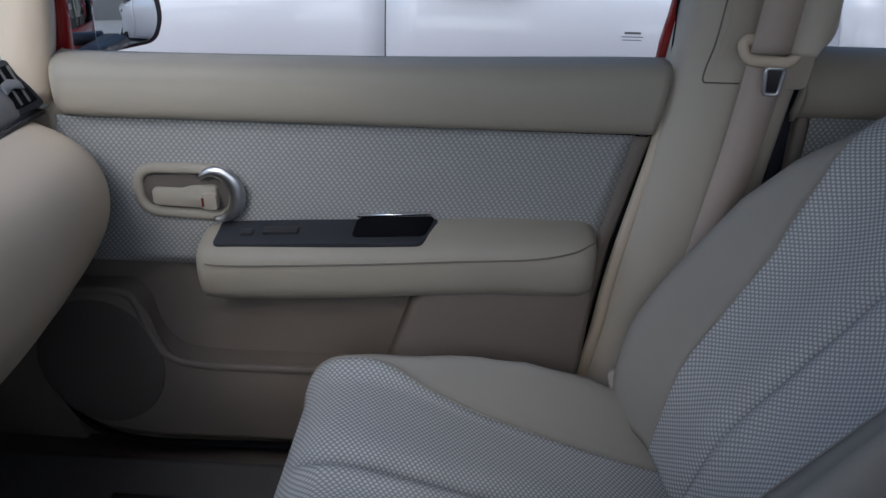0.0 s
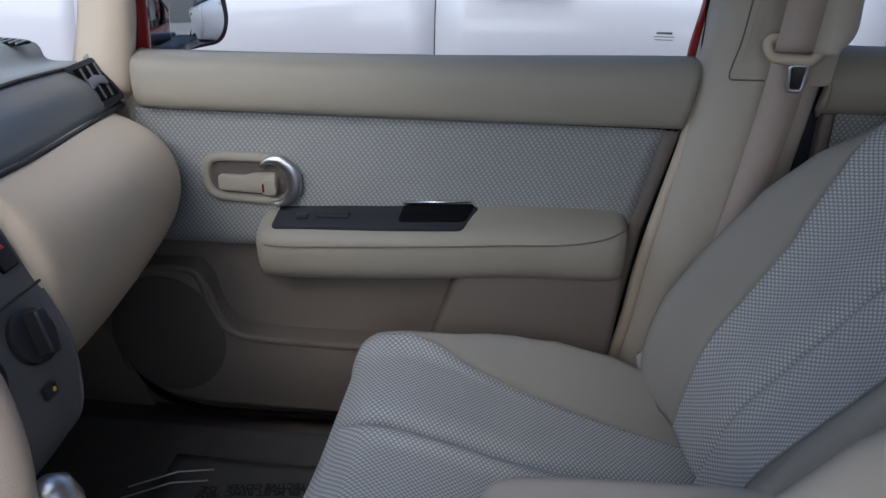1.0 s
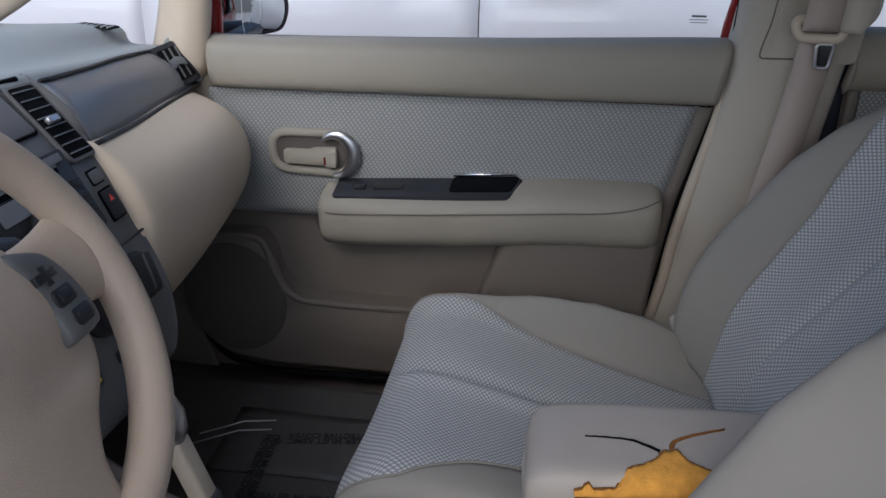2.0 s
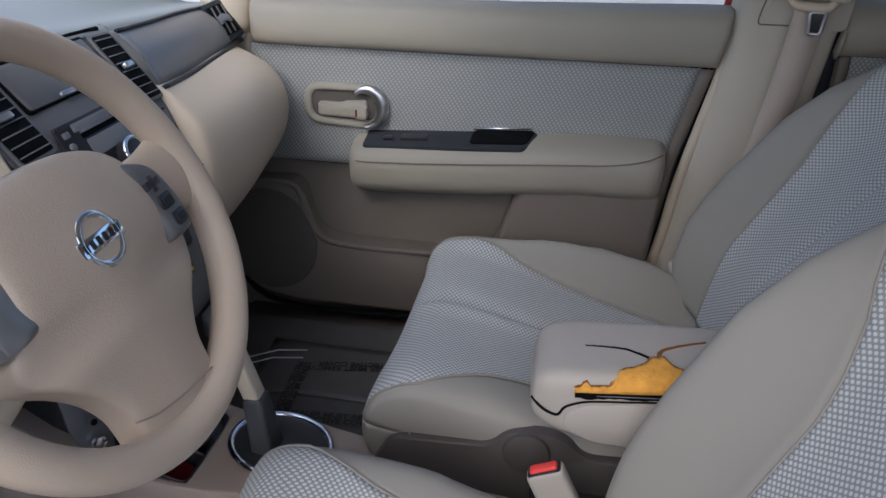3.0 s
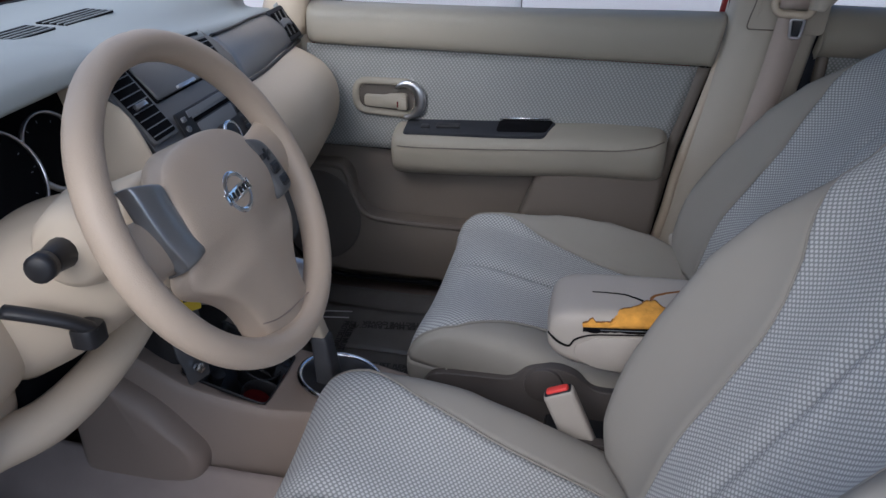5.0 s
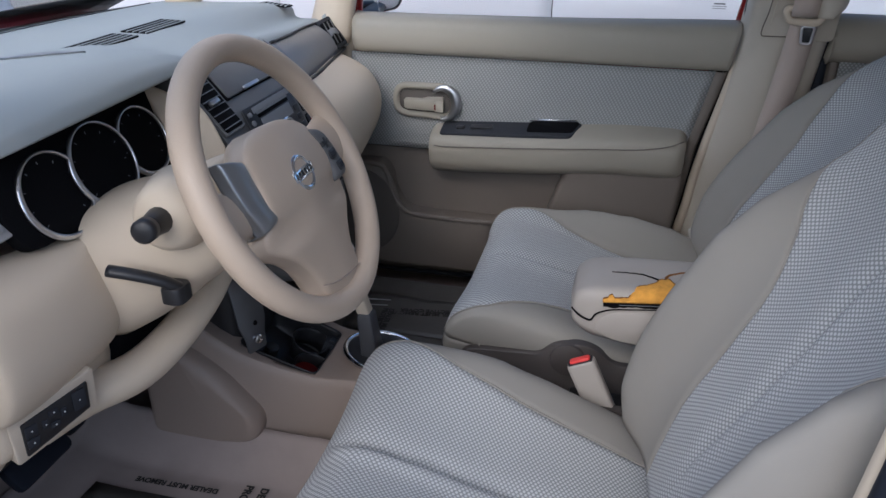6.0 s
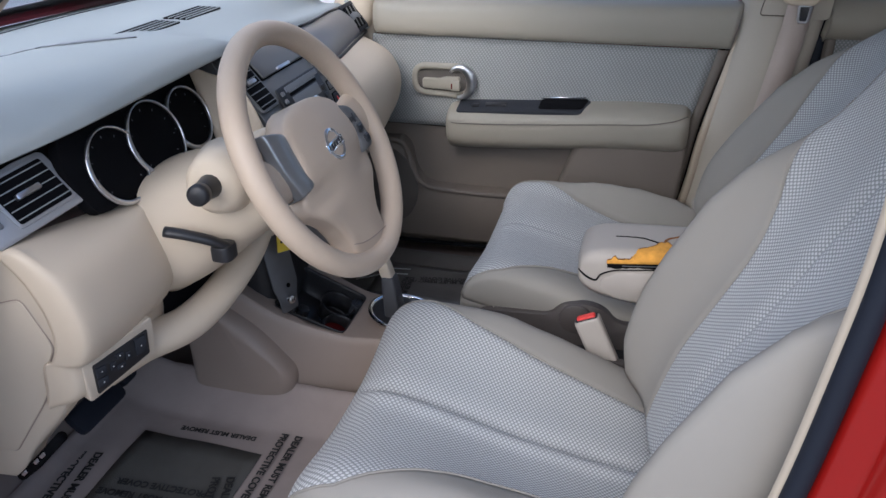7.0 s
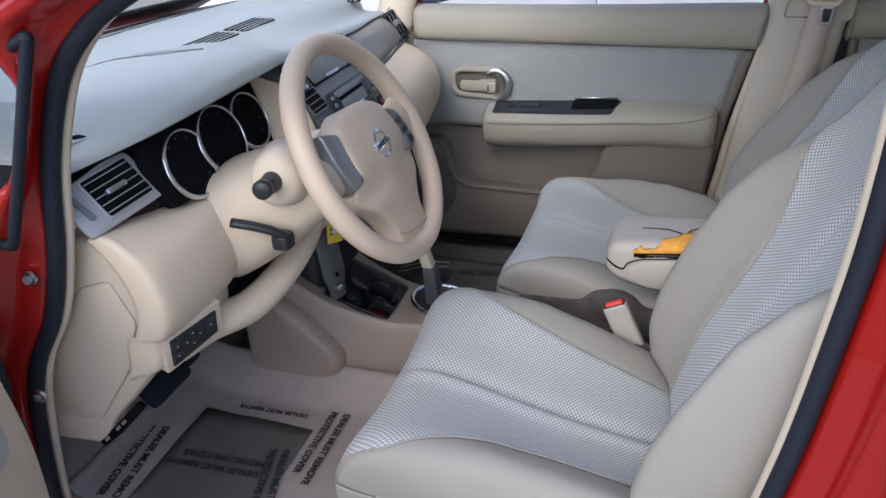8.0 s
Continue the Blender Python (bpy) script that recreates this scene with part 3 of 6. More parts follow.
part("rear_edge_trim", sheet(rows), DOORTRIM, door, "narrow beige edge strip", thick=0.004, side=1)
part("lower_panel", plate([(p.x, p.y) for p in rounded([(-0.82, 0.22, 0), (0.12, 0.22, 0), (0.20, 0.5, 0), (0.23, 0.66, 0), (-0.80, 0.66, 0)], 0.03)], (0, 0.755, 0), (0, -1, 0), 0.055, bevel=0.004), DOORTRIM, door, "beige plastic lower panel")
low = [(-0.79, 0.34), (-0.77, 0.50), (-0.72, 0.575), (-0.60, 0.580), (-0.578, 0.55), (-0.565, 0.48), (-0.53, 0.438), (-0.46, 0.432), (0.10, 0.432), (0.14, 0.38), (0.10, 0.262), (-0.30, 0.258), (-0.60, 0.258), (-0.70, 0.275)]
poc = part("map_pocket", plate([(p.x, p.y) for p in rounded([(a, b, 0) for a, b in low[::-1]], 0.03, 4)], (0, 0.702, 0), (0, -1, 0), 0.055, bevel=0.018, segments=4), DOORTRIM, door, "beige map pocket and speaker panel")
lip = curve([(-0.745, 0.653, 0.560), (-0.66, 0.652, 0.574), (-0.604, 0.651, 0.570), (-0.584, 0.650, 0.545), (-0.570, 0.649, 0.488), (-0.535, 0.649, 0.441), (-0.46, 0.649, 0.428), (-0.25, 0.649, 0.427), (0.10, 0.650, 0.427)], 48)
part("pocket_lip", tube(bmesh.new(), lip, 0.008, 0.007, n=10, up=(0, 1, 0)), DOORTRIM, poc, "rounded raised lip of the map pocket")
part("speaker_grille", plate(disc(0.118, 40, 1.12), (-0.668, 0.648, 0.425), (0, -1, 0), 0.006, bevel=0.004), GRILLE, poc, "dark oval speaker mesh")
edge = curve([(-0.735, 0.660, 0.56), (-0.763, 0.655, 0.49), (-0.768, 0.652, 0.43), (-0.766, 0.652, 0.378), (-0.718, 0.650, 0.285), (-0.628, 0.648, 0.250), (-0.50, 0.648, 0.247), (-0.372, 0.648, 0.250), (-0.1, 0.648, 0.253), (0.14, 0.650, 0.26)], 60)
part("door_edge_seal", tube(bmesh.new(), edge, 0.0045, 0.010, n=8, up=(0, 1, 0)), VOID, door, "black seal along the lower door edge")
part("panel_joint", tube(bmesh.new(), [(-0.74 + 0.30 * k / 10, 0.6985, 0.6165 - 0.002 * k / 10) for k in range(11)], 0.0022, n=6), VOID, door, "dark joint under the cloth insert")
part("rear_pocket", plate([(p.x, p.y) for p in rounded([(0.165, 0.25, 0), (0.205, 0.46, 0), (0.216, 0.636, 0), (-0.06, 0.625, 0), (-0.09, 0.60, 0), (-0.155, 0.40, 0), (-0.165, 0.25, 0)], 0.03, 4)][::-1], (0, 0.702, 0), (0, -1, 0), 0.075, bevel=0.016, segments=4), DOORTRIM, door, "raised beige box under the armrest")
ctrl = []
for x, s, zt in ((-0.452, 0.25, 0.0), (-0.445, 0.75, 0.0), (-0.42, 0.97, 0.0), (-0.2, 1, 0.012), (0.02, 1, 0.03), (0.12, 1.0, 0.032), (0.182, 0.97, 0.032), (0.203, 0.75, 0.03), (0.207, 0.25, 0.03)):
    cz = 0.635
    ctrl.append([(x, 0.70 - (0.70 - y) * s, cz + (z - cz) * (0.5 + 0.5 * s) + zt) for y, z in ((0.70, 0.695), (0.655, 0.692), (0.618, 0.683), (0.600, 0.665), (0.600, 0.635), (0.612, 0.602), (0.645, 0.580), (0.70, 0.572))])
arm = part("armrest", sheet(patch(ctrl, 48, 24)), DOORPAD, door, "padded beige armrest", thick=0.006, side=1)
seam = curve([(-0.446, 0.606, 0.662), (-0.40, 0.5925, 0.662), (-0.2, 0.5905, 0.674), (0.0, 0.5905, 0.689), (0.10, 0.5915, 0.696), (0.165, 0.596, 0.708), (0.203, 0.622, 0.716)], 40)
part("armrest_seam", tube(bmesh.new(), seam, 0.0015, n=6), DOORTRIM, arm, "stitched seam along the armrest")
sw = part("switch_panel", plate([(p.x, p.y) for p in rounded([(-0.185, -0.036, 0), (0.165, -0.040, 0), (0.19, 0.03, 0), (-0.185, 0.034, 0)], 0.012)], (-0.24, 0.648, 0.7005), (-0.065, -0.20, 0.97), 0.010, up=(0, 1, 0.2), bevel=0.003), PANEL, arm, "dark grey switch panel")
part("window_switch", plate(rect(0.060, 0.018), (-0.315, 0.645, 0.7045), (-0.065, -0.2, 0.97), 0.006, up=(0, 1, 0.2)), BLACK, sw, "black window switch")
part("lock_switch", plate(rect(0.022, 0.016), (-0.372, 0.643, 0.7005), (-0.065, -0.2, 0.97), 0.005, up=(0, 1, 0.2)), BLACK, sw)
part("pull_cup", plate([(p.x, p.y) for p in rounded([(-0.066, -0.03, 0), (0.055, -0.03, 0), (0.07, 0.026, 0), (-0.062, 0.026, 0)], 0.012)], (-0.128, 0.652, 0.7185), (-0.065, -0.2, 0.97), 0.003, up=(0, 1, 0.2), bevel=0.001), VOID, sw, "black pull cup")
part("cup_lip", tube(bmesh.new(), [(-0.190, 0.6765, 0.7262), (-0.066, 0.6782, 0.7350)], 0.0048, 0.0034, n=8), CHROME, sw, "bright lip of the pull cup")
# inside handle
hb = rounded([(-0.560, 0.676, 0.722), (-0.398, 0.676, 0.717), (-0.398, 0.676, 0.800), (-0.560, 0.676, 0.798)], 0.042, 6)
bez = part("handle_bezel", tube(bmesh.new(), hb, 0.0095, 0.0090, n=12, up=(0, 1, 0), loop=True), DOORPAD, door, "beige bezel round the inside handle")
# Flat plate: the recess's depth shade is put in by its dark colour.
part("recess", plate([(p.x, p.y) for p in rounded([(-0.082, -0.044, 0), (0.082, -0.044, 0), (0.082, 0.044, 0), (-0.082, 0.044, 0)], 0.040, 6)], (-0.478, 0.6870, 0.759), (0, -1, 0), 0.0120, bevel=0.001), GRILLE, bez, "flat plate darkened as the recess behind the handle")
part("lever", plate([(p.x, p.y) for p in rounded([(-0.062, -0.022, 0), (0.05, -0.024, 0), (0.05, 0.016, 0), (0.004, 0.013, 0), (-0.010, 0.008, 0), (-0.062, 0.008, 0)], 0.009, 4)], (-0.474, 0.680, 0.757), (0, -1, 0), 0.017, bevel=0.006), DOORPAD, bez, "beige pull lever")
a = [(-0.426 + 0.036 * math.cos(t), 0.666, 0.757 + 0.042 * math.sin(t)) for t in [math.radians(-100 + 235 * k / 24) for k in range(25)]]
part("handle_ring", tube(bmesh.new(), a, [0.004 + 0.0105 * math.sin(math.pi * k / 24) for k in range(25)], 0.008, n=8, up=(0, 1, 0)), SATIN, bez, "satin silver half ring")
part("lock_tab", plate(rect(0.026, 0.028, 0.005), (-0.436, 0.664, 0.748), (0, -1, 0), 0.010, bevel=0.003), DOORPAD, bez, "beige lock tab")
part("lock_mark", plate(rect(0.004, 0.016, 0.001), (-0.446, 0.654, 0.748), (0, -1, 0), 0.0006, bevel=0.0002), DULLRED, bez, "small red mark")
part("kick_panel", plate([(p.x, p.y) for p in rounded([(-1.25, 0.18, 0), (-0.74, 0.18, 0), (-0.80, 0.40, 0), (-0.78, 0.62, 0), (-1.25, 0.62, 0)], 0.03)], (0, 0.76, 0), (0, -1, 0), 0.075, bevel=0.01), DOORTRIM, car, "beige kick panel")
# glass and frame
rows = patch([[(-0.62, 0.752, 0.90), (-0.2, 0.752, 0.90), (0.27, 0.752, 0.90)], [(-0.60, 0.745, 1.10), (-0.2, 0.745, 1.10), (0.31, 0.745, 1.10)], [(-0.25, 0.66, 1.42), (0, 0.66, 1.42), (0.33, 0.66, 1.42)]], 8, 8)
g = part("window_glass", sheet(rows), GLASS, door, "clear side window", thick=0.004)
g.visible_shadow = False
part("window_frame", tube(bmesh.new(), curve([(0.297, 0.76, 0.93), (0.315, 0.755, 1.09), (0.335, 0.68, 1.40)], 10), 0.008, 0.014, n=8), RED, door, "red painted window frame")
part("window_frame", tube(bmesh.new(), curve([(-0.700, 0.765, 0.90), (-0.688, 0.76, 1.05), (-0.66, 0.74, 1.2), (-0.45, 0.69, 1.34), (-0.2, 0.66, 1.42)], 14), 0.018, 0.016, n=8), RED, door, "red painted window frame")
for k, (w, z) in enumerate(((0.026, 1.031), (0.034, 1.025), (0.030, 1.020))):
    part("glass_print", plate(rect(w, 0.0035 if k == 0 else 0.0014, 0.0003), (0.246, 0.742, z), (0, -1, 0), 0.0006, bevel=0.0002), GREY, g)
# door mirror
mir = thing("door_mirror", (-0.66, 0.90, 0.93), "red door mirror on the passenger side", "car mirror")
MN = (0.84, -0.51, 0.08)
R = [(p.x, p.y) for p in rounded([(-0.125, -0.058, 0), (0.09, -0.045, 0), (0.115, 0.0, 0), (0.11, 0.09, 0), (-0.125, 0.09, 0)], 0.03, 5)]
part("housing", plate(R, (-0.712, 1.00, 0.977), MN, -0.09, bevel=0.03, segments=4), RED, mir, "red mirror housing")
part("bezel", plate([(a * 0.97, b * 0.97) for a, b in R], (-0.711, 0.999, 0.977), MN, 0.002, bevel=0.001), BLACK, mir, "black bezel")
R2 = [(a * 0.86, b * 0.86) for a, b in R]
part("mirror_glass", plate(R2, (-0.7095, 0.9985, 0.977), MN, 0.003, bevel=0.001), MIRROR, mir, "mirror glass")
part("arm", tube(bmesh.new(), [(-0.70, 0.76, 0.94), (-0.70, 0.98, 0.95)], 0.03, 0.015, n=10), BLACK, mir)
# rear door
rd = thing("rear_passenger_door", (0.9, 0.70, 0.22), "closed rear passenger door with beige trim and dotted cloth", "car door")
ctrl = [[(x, y, z) for y, z in ((0.70, 0.915), (0.675, 0.925), (0.66, 0.96), (0.675, 1.0), (0.70, 1.02), (0.735, 1.022))] for x in (0.50, 0.52, 0.8, 1.2)]
part("upper_pad", sheet(patch(ctrl, 10, 12)), DOORPAD, rd, "padded beige vinyl upper panel", thick=0.006, side=1)
rows = [[(x, 0.69, z) for z in (0.92, 0.8, 0.7, 0.6)] for x in (0.53, 0.7, 0.9, 1.2)]
part("cloth_insert", sheet(rows), DOORCLOTH, rd, "dotted cloth insert", thick=0.004, side=1)
part("front_edge_trim", box((0.508, 0.685, 0.3), (0.53, 0.72, 0.92), 0.006), DOORTRIM, rd)
part("door_seal", box((0.478, 0.690, 0.25), (0.506, 0.74, 1.02), 0.006), RUBBER, rd, "dark rubber edge seal")
part("lower_panel", plate([(0.5, 0.2), (1.25, 0.2), (1.25, 0.93), (0.5, 0.93)], (0, 0.73, 0), (0, -1, 0), 0.03), DOORTRIM, rd)
rows = patch([[(0.50, 0.752, 0.95), (1.2, 0.752, 0.95)], [(0.52, 0.68, 1.42), (1.2, 0.68, 1.42)]], 4, 4)
g = part("window_glass", sheet(rows), GLASS, rd, "clear side window", thick=0.004)
g.visible_shadow = False

part("corner_filler", box((-0.84, 0.700, 0.60), (-0.690, 0.745, 0.925), 0.012), TRIM, car, "beige trim beside the dashboard")

# ---- dashboard ----
dash = thing("dashboard", (-1.0, 0.0, 0.40), "two-tone dashboard, dark grey above and beige below", "dashboard")
EDGE_Y = (-0.72, -0.62, -0.54, -0.48, -0.35, -0.20, -0.08, 0.06, 0.17, 0.40, 0.62, 0.70)
EDGE_X = (-0.755, -0.745, -0.705, -0.675, -0.650, -0.646, -0.677, -0.680, -0.682, -0.715, -0.757, -0.775)
EDGE_Z = (0.990, 0.990, 1.010, 1.028, 1.046, 1.045, 1.024, 1.020, 1.010, 0.985, 0.963, 0.955)
ctrl = []
for y, x, z in zip(EDGE_Y, EDGE_X, EDGE_Z):
    b = 1 - (y / 0.75) ** 2
    h = bend(y, (-0.62, -0.48, -0.35, -0.22, -0.14), (0, 0.010, 0.014, 0.010, 0))
    ctrl.append([(-1.50 + 0.10 * (y / 0.7) ** 2, y, 0.960), (-1.33 + 0.09 * (y / 0.7) ** 2, y, 0.985), (-1.08, y, 0.985 + 0.03 * b + 0.4 * h), (-0.88, y, 0.985 + 0.055 * b + 1.5 * h), (x - 0.07, y, z + 0.004 + h), (x - 0.015, y, z + 0.001 + 0.3 * h), (x + 0.001, y, z - 0.010 - 0.5 * h), (x - 0.003, y, z - 0.014 - 0.9 * h), (x - 0.03, y, z - 0.022 - 0.9 * h)])
TOP = [Vector(p) for r in patch(ctrl, 66, 42) for p in r]


def dash_z(x, y):
    """Height of the dash top."""
    near = sorted((((p.x - x) ** 2 + (p.y - y) ** 2, p.z) for p in TOP))[:5]
    w = [1 / (d + 1e-5) for d, z in near]
    return sum(a * z for a, (d, z) in zip(w, near)) / sum(w)


part("dash_top", sheet(patch(ctrl, 66, 42)), DASH, dash, "dark grey soft dash top", thick=0.001)
# brow line behind the hood and the forward ledge
pts = [(-1.345 + 0.09 * (y / 0.7) ** 2, y, dash_z(-1.345 + 0.09 * (y / 0.7) ** 2, y) + 0.0005) for y in [-0.66 + 1.32 * k / 24 for k in range(25)]]
part("dash_joint", tube(bmesh.new(), pts, 0.003, 0.0015, n=6), BLACK, dash)
# defroster grilles
for y0, y1 in ((-0.165, -0.012), (0.012, 0.150)):
    yc, w = (y0 + y1) / 2, (y1 - y0)
    gz = dash_z(-0.872, yc)
    gr = part("defroster_grille", plate(rect(w, 0.058, 0.004), (-0.872, yc, gz - 0.001), (0.03, 0, 1), 0.0025, up=(-1, 0, 0.03), bevel=0.001), VOID, dash, "dark defroster grille")
    for k in range(5):
        part("slat", box((-0.9010 + 0.0135 * k, y0, gz - 0.001), (-0.8982 + 0.0135 * k, y1, gz + 0.0026), 0.001), DASH, gr)
# small corner defroster
gr = part("corner_grille", plate(rect(0.030, 0.10, 0.006), (-0.875, 0.636, dash_z(-0.875, 0.636) - 0.0005), (0, -0.05, 1), 0.0025, up=(-1, 0.3, 0)), VOID, dash, "dark corner demister grille")
for k in range(6):
    c = Vector((-0.836 - 0.0155 * k, 0.624 + 0.0047 * k, 0))
    part("slat", box((c.x - 0.002, c.y - 0.014, dash_z(-0.875, 0.636) - 0.001), (c.x + 0.002, c.y + 0.014, dash_z(-0.875, 0.636) + 0.0035), 0.0006), DASH, gr)
# Flat crescent in darker grey: the hood step's shade put into colour.
leaf = []
for k in range(17):
    f = k / 16
    a = Vector((-1.010 + 0.216 * f, bend(f, (0, 0.3, 0.6, 1), (-0.232, -0.226, -0.226, -0.228)), 0))
    b = Vector((a.x, a.y - 0.030 * math.sin(math.pi * f ** 1.3), 0))
    leaf.append([(b.x, b.y, dash_z(b.x, b.y) + 0.0012), ((a.x + b.x) / 2, (a.y + b.y) / 2, dash_z((a.x + b.x) / 2, (a.y + b.y) / 2) + 0.0016), (a.x, a.y, dash_z(a.x, a.y) + 0.0022), (a.x, a.y + 0.002, dash_z(a.x, a.y + 0.002) + 0.0002)])
line = [(-1.014 - 0.027 * k / 4 - 0.03 * max(0, k - 4), -0.222 - 0.041 * k / 4, 0) for k in range(9)]
part("hood_crease", tube(bmesh.new(), [(a, b, dash_z(a, b) + 0.0004) for a, b, c in line], 0.0022, 0.0010, n=6), GREY, dash, "fine crease running on from the hood")
eye = part("corner_demister", plate(disc(0.026, 24, 0.55), (-0.800, -0.592, dash_z(-0.80, -0.592) - 0.001), (0.1, 0, 1), 0.004, up=(-1, 0.6, 0), bevel=0.002), SATIN, dash, "small oval demister outlet beside the pillar")
part("demister_throat", plate(disc(0.020, 24, 0.45), (-0.799, -0.592, dash_z(-0.80, -0.592) + 0.0025), (0.1, 0, 1), 0.001, up=(-1, 0.6, 0), bevel=0.0004), VOID, eye)
part("hood_step_shade", sheet(leaf), GREY, dash, "crescent coloured darker as the shaded step beside the instrument hood", thick=0.0008)

# silver band on the passenger side
band = []
for y, xt, zt, xb, zb in ((0.169, -0.670, 1.000, -0.611, 0.920), (0.30, -0.690, 0.990, -0.632, 0.910), (0.45, -0.722, 0.978, -0.662, 0.900), (0.60, -0.752, 0.962, -0.692, 0.892), (0.685, -0.770, 0.952, -0.710, 0.886)):
    band.append([(xt - 0.02, y, zt - 0.006), (xt, y, zt), ((xt + xb) / 2 + 0.008, y, (zt + zb) / 2 + 0.007), (xb, y, zb), (xb - 0.02, y, zb - 0.01)])
part("silver_band", sheet(patch(band, 24, 12)), BAND, dash, "satin gunmetal trim band", thick=0.001)
ends = [Vector(p) for p in band[0]]
part("band_side", sheet([[p + Vector((0.001, 0.0005, 0)) for p in ends], [p + Vector((-0.05, -0.006, -0.01)) for p in ends]]), STACK, dash, thick=0.001)
lip = [(a[3][0] + 0.004, a[3][1], a[3][2] - 0.001) for a in band]
part("band_edge", tube(bmesh.new(), curve(lip, 20), 0.0046, n=8), BLACK, dash)
lip = [(a[1][0] + 0.001, a[1][1], a[1][2] + 0.002) for a in band]
part("band_edge", tube(bmesh.new(), curve(lip, 20), 0.003, n=6), BLACK, dash)


def vent(name, at, normal, up, w, h, bars, parent, label, mat=SILVER, pad=0.012, vertical=False, shear=0.0, knob=0.0, slat=GREY):
    """An air outlet: frame, dark throat, thin slats with bright front edges and a slide knob."""
    r, u, n = axes(normal, up)
    sk = lambda pts: [(a + shear * b, b) for a, b in pts]
    fr = part(name, plate(sk(rect(w + 2 * pad, h + 2 * pad, 0.008)), at, normal, 0.004, up=up, bevel=0.002), mat, parent, label)
    part("throat", plate(sk(rect(w, h, 0.004)), Vector(at) + n * 0.0035, normal, 0.002, up=up, bevel=0.0005), VOID, fr)
    for k in range(bars):
        f = (k + 0.5) / bars - 0.5
        if vertical:
            c = Vector(at) + r * (f * w) + n * 0.005
            o = [(a + 0.28 * b, b) for a, b in rect(0.005, h * 0.94, 0.001)]
        else:
            c = Vector(at) + u * (f * h) + r * (shear * f * h) + n * 0.005
            o = rect(w * 0.98, 0.0016, 0.0004)
        part("slat", plate(o, c, normal, 0.0016, up=up, bevel=0.0004), STACK if vertical else slat, fr)
    if knob:
        part("slide_knob", plate(rect(knob, 0.009, 0.003), Vector(at) + n * 0.0065 - r * w * 0.06, normal, 0.007, up=up, bevel=0.003), SATIN, fr, "small bright slide knob")
    return fr


pv = vent("side_vent", (-0.7215, 0.631, 0.933), (0.80, -0.10, 0.60), (-0.6, 0, 0.8), 0.060, 0.066, 3, dash, "dark air outlet in the silver band", mat=PANEL, vertical=True, pad=0.010)
part("blade", plate([(p.x, p.y) for p in rounded([(-0.022, -0.010, 0), (0.0, -0.004, 0), (0.02, -0.012, 0), (0.022, 0.004, 0), (0.002, 0.012, 0), (-0.02, 0.008, 0)], 0.004)], Vector((-0.7215, 0.631, 0.933)) + Vector((0.8, -0.1, 0.6)) * 0.0075, (0.80, -0.10, 0.60), 0.003, up=(-0.6, 0, 0.8), bevel=0.001), GREY, pv)
part("band_end", plate(rect(0.02, 0.10, 0.006), (-0.735, 0.688, 0.928), (0.80, -0.35, 0.55), 0.012, up=(-0.6, 0, 0.8)), DASH, dash)
dn, du = (0.82, -0.22, 0.55), (-0.55, 0, 0.83)
fo = [(p.x, p.y) for p in rounded([(-0.072, -0.050, 0), (0.078, -0.050, 0), (0.067, 0.040, 0), (0.02, 0.043, 0), (-0.082, 0.032, 0)], 0.010)]
part("vent_surround", plate(fo, (-0.737, -0.622, 0.929), dn, 0.006, up=du, bevel=0.003), SILVER, dash, "silver surround of the driver's air outlet")
r_, u_, n_ = axes(dn, du)
vc = Vector((-0.737, -0.622, 0.929)) + n_ * 0.0045 + r_ * 0.014
dv = vent("side_vent", vc - u_ * 0.002, dn, du, 0.088, 0.066, 5, dash, "silver-framed air outlet beside the instruments", pad=0.005, shear=-0.10, knob=0.040, slat=DASH)
part("vent_wheel", plate([(a - 0.22 * b, b) for a, b in rect(0.010, 0.052, 0.004)], Vector((-0.737, -0.622, 0.929)) + n_ * 0.005 - r_ * 0.056, dn, 0.005, up=du, bevel=0.003), GREY, dv, "grey thumb wheel")

# glove box bulge, beige
ctrl = []
for y, dx, sx in ((0.160, -0.050, 1), (0.167, -0.012, 1), (0.20, 0.002, 1), (0.35, 0.0, 1), (0.50, -0.020, 1), (0.60, -0.038, 1), (0.645, -0.062, 0.8), (0.668, -0.10, 0.4)):
    t = (y - 0.17) / 0.5
    top = (-0.607 - 0.095 * t, 0.918 - 0.032 * t)
    row = ([(top[0] - 0.02, y, top[1]), (top[0] - 0.002 + min(0, dx + 0.03), y, top[1] - 0.004), (-0.565 - 0.02 * t + dx, y, 0.865 - 0.02 * t), (-0.548 + dx, y, 0.80 - 0.01 * t), (-0.557 + dx, y, 0.72), (-0.612 + dx, y, 0.635), (-0.705 + dx * 0.5, y, 0.545), (-0.82, y, 0.50)])
    q = max(0, 1 - (y - 0.16) / 0.12)
    ctrl.append([(px, py - q * bend(pz, (0.5, 0.63, 0.72, 0.82), (0.05, 0.035, 0.014, 0)), pz) for px, py, pz in row])
part("glove_box", sheet(patch(ctrl, 40, 36)), BEIGE, dash, "large smooth beige glove box front", thick=0.006, side=1)
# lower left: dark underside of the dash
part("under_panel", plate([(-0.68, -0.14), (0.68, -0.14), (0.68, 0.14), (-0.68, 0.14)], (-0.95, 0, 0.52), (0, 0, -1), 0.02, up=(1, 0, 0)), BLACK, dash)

# ---- centre stack ----
SZ = (0.60, 0.64, 0.72, 0.80, 0.85, 0.90, 0.95, 1.004)
SX = (-0.535, -0.505, -0.515, -0.550, -0.570, -0.592, -0.627, -0.676)
SW = (0.09, 0.125, 0.150, 0.160, 0.162, 0.164, 0.166, 0.168)
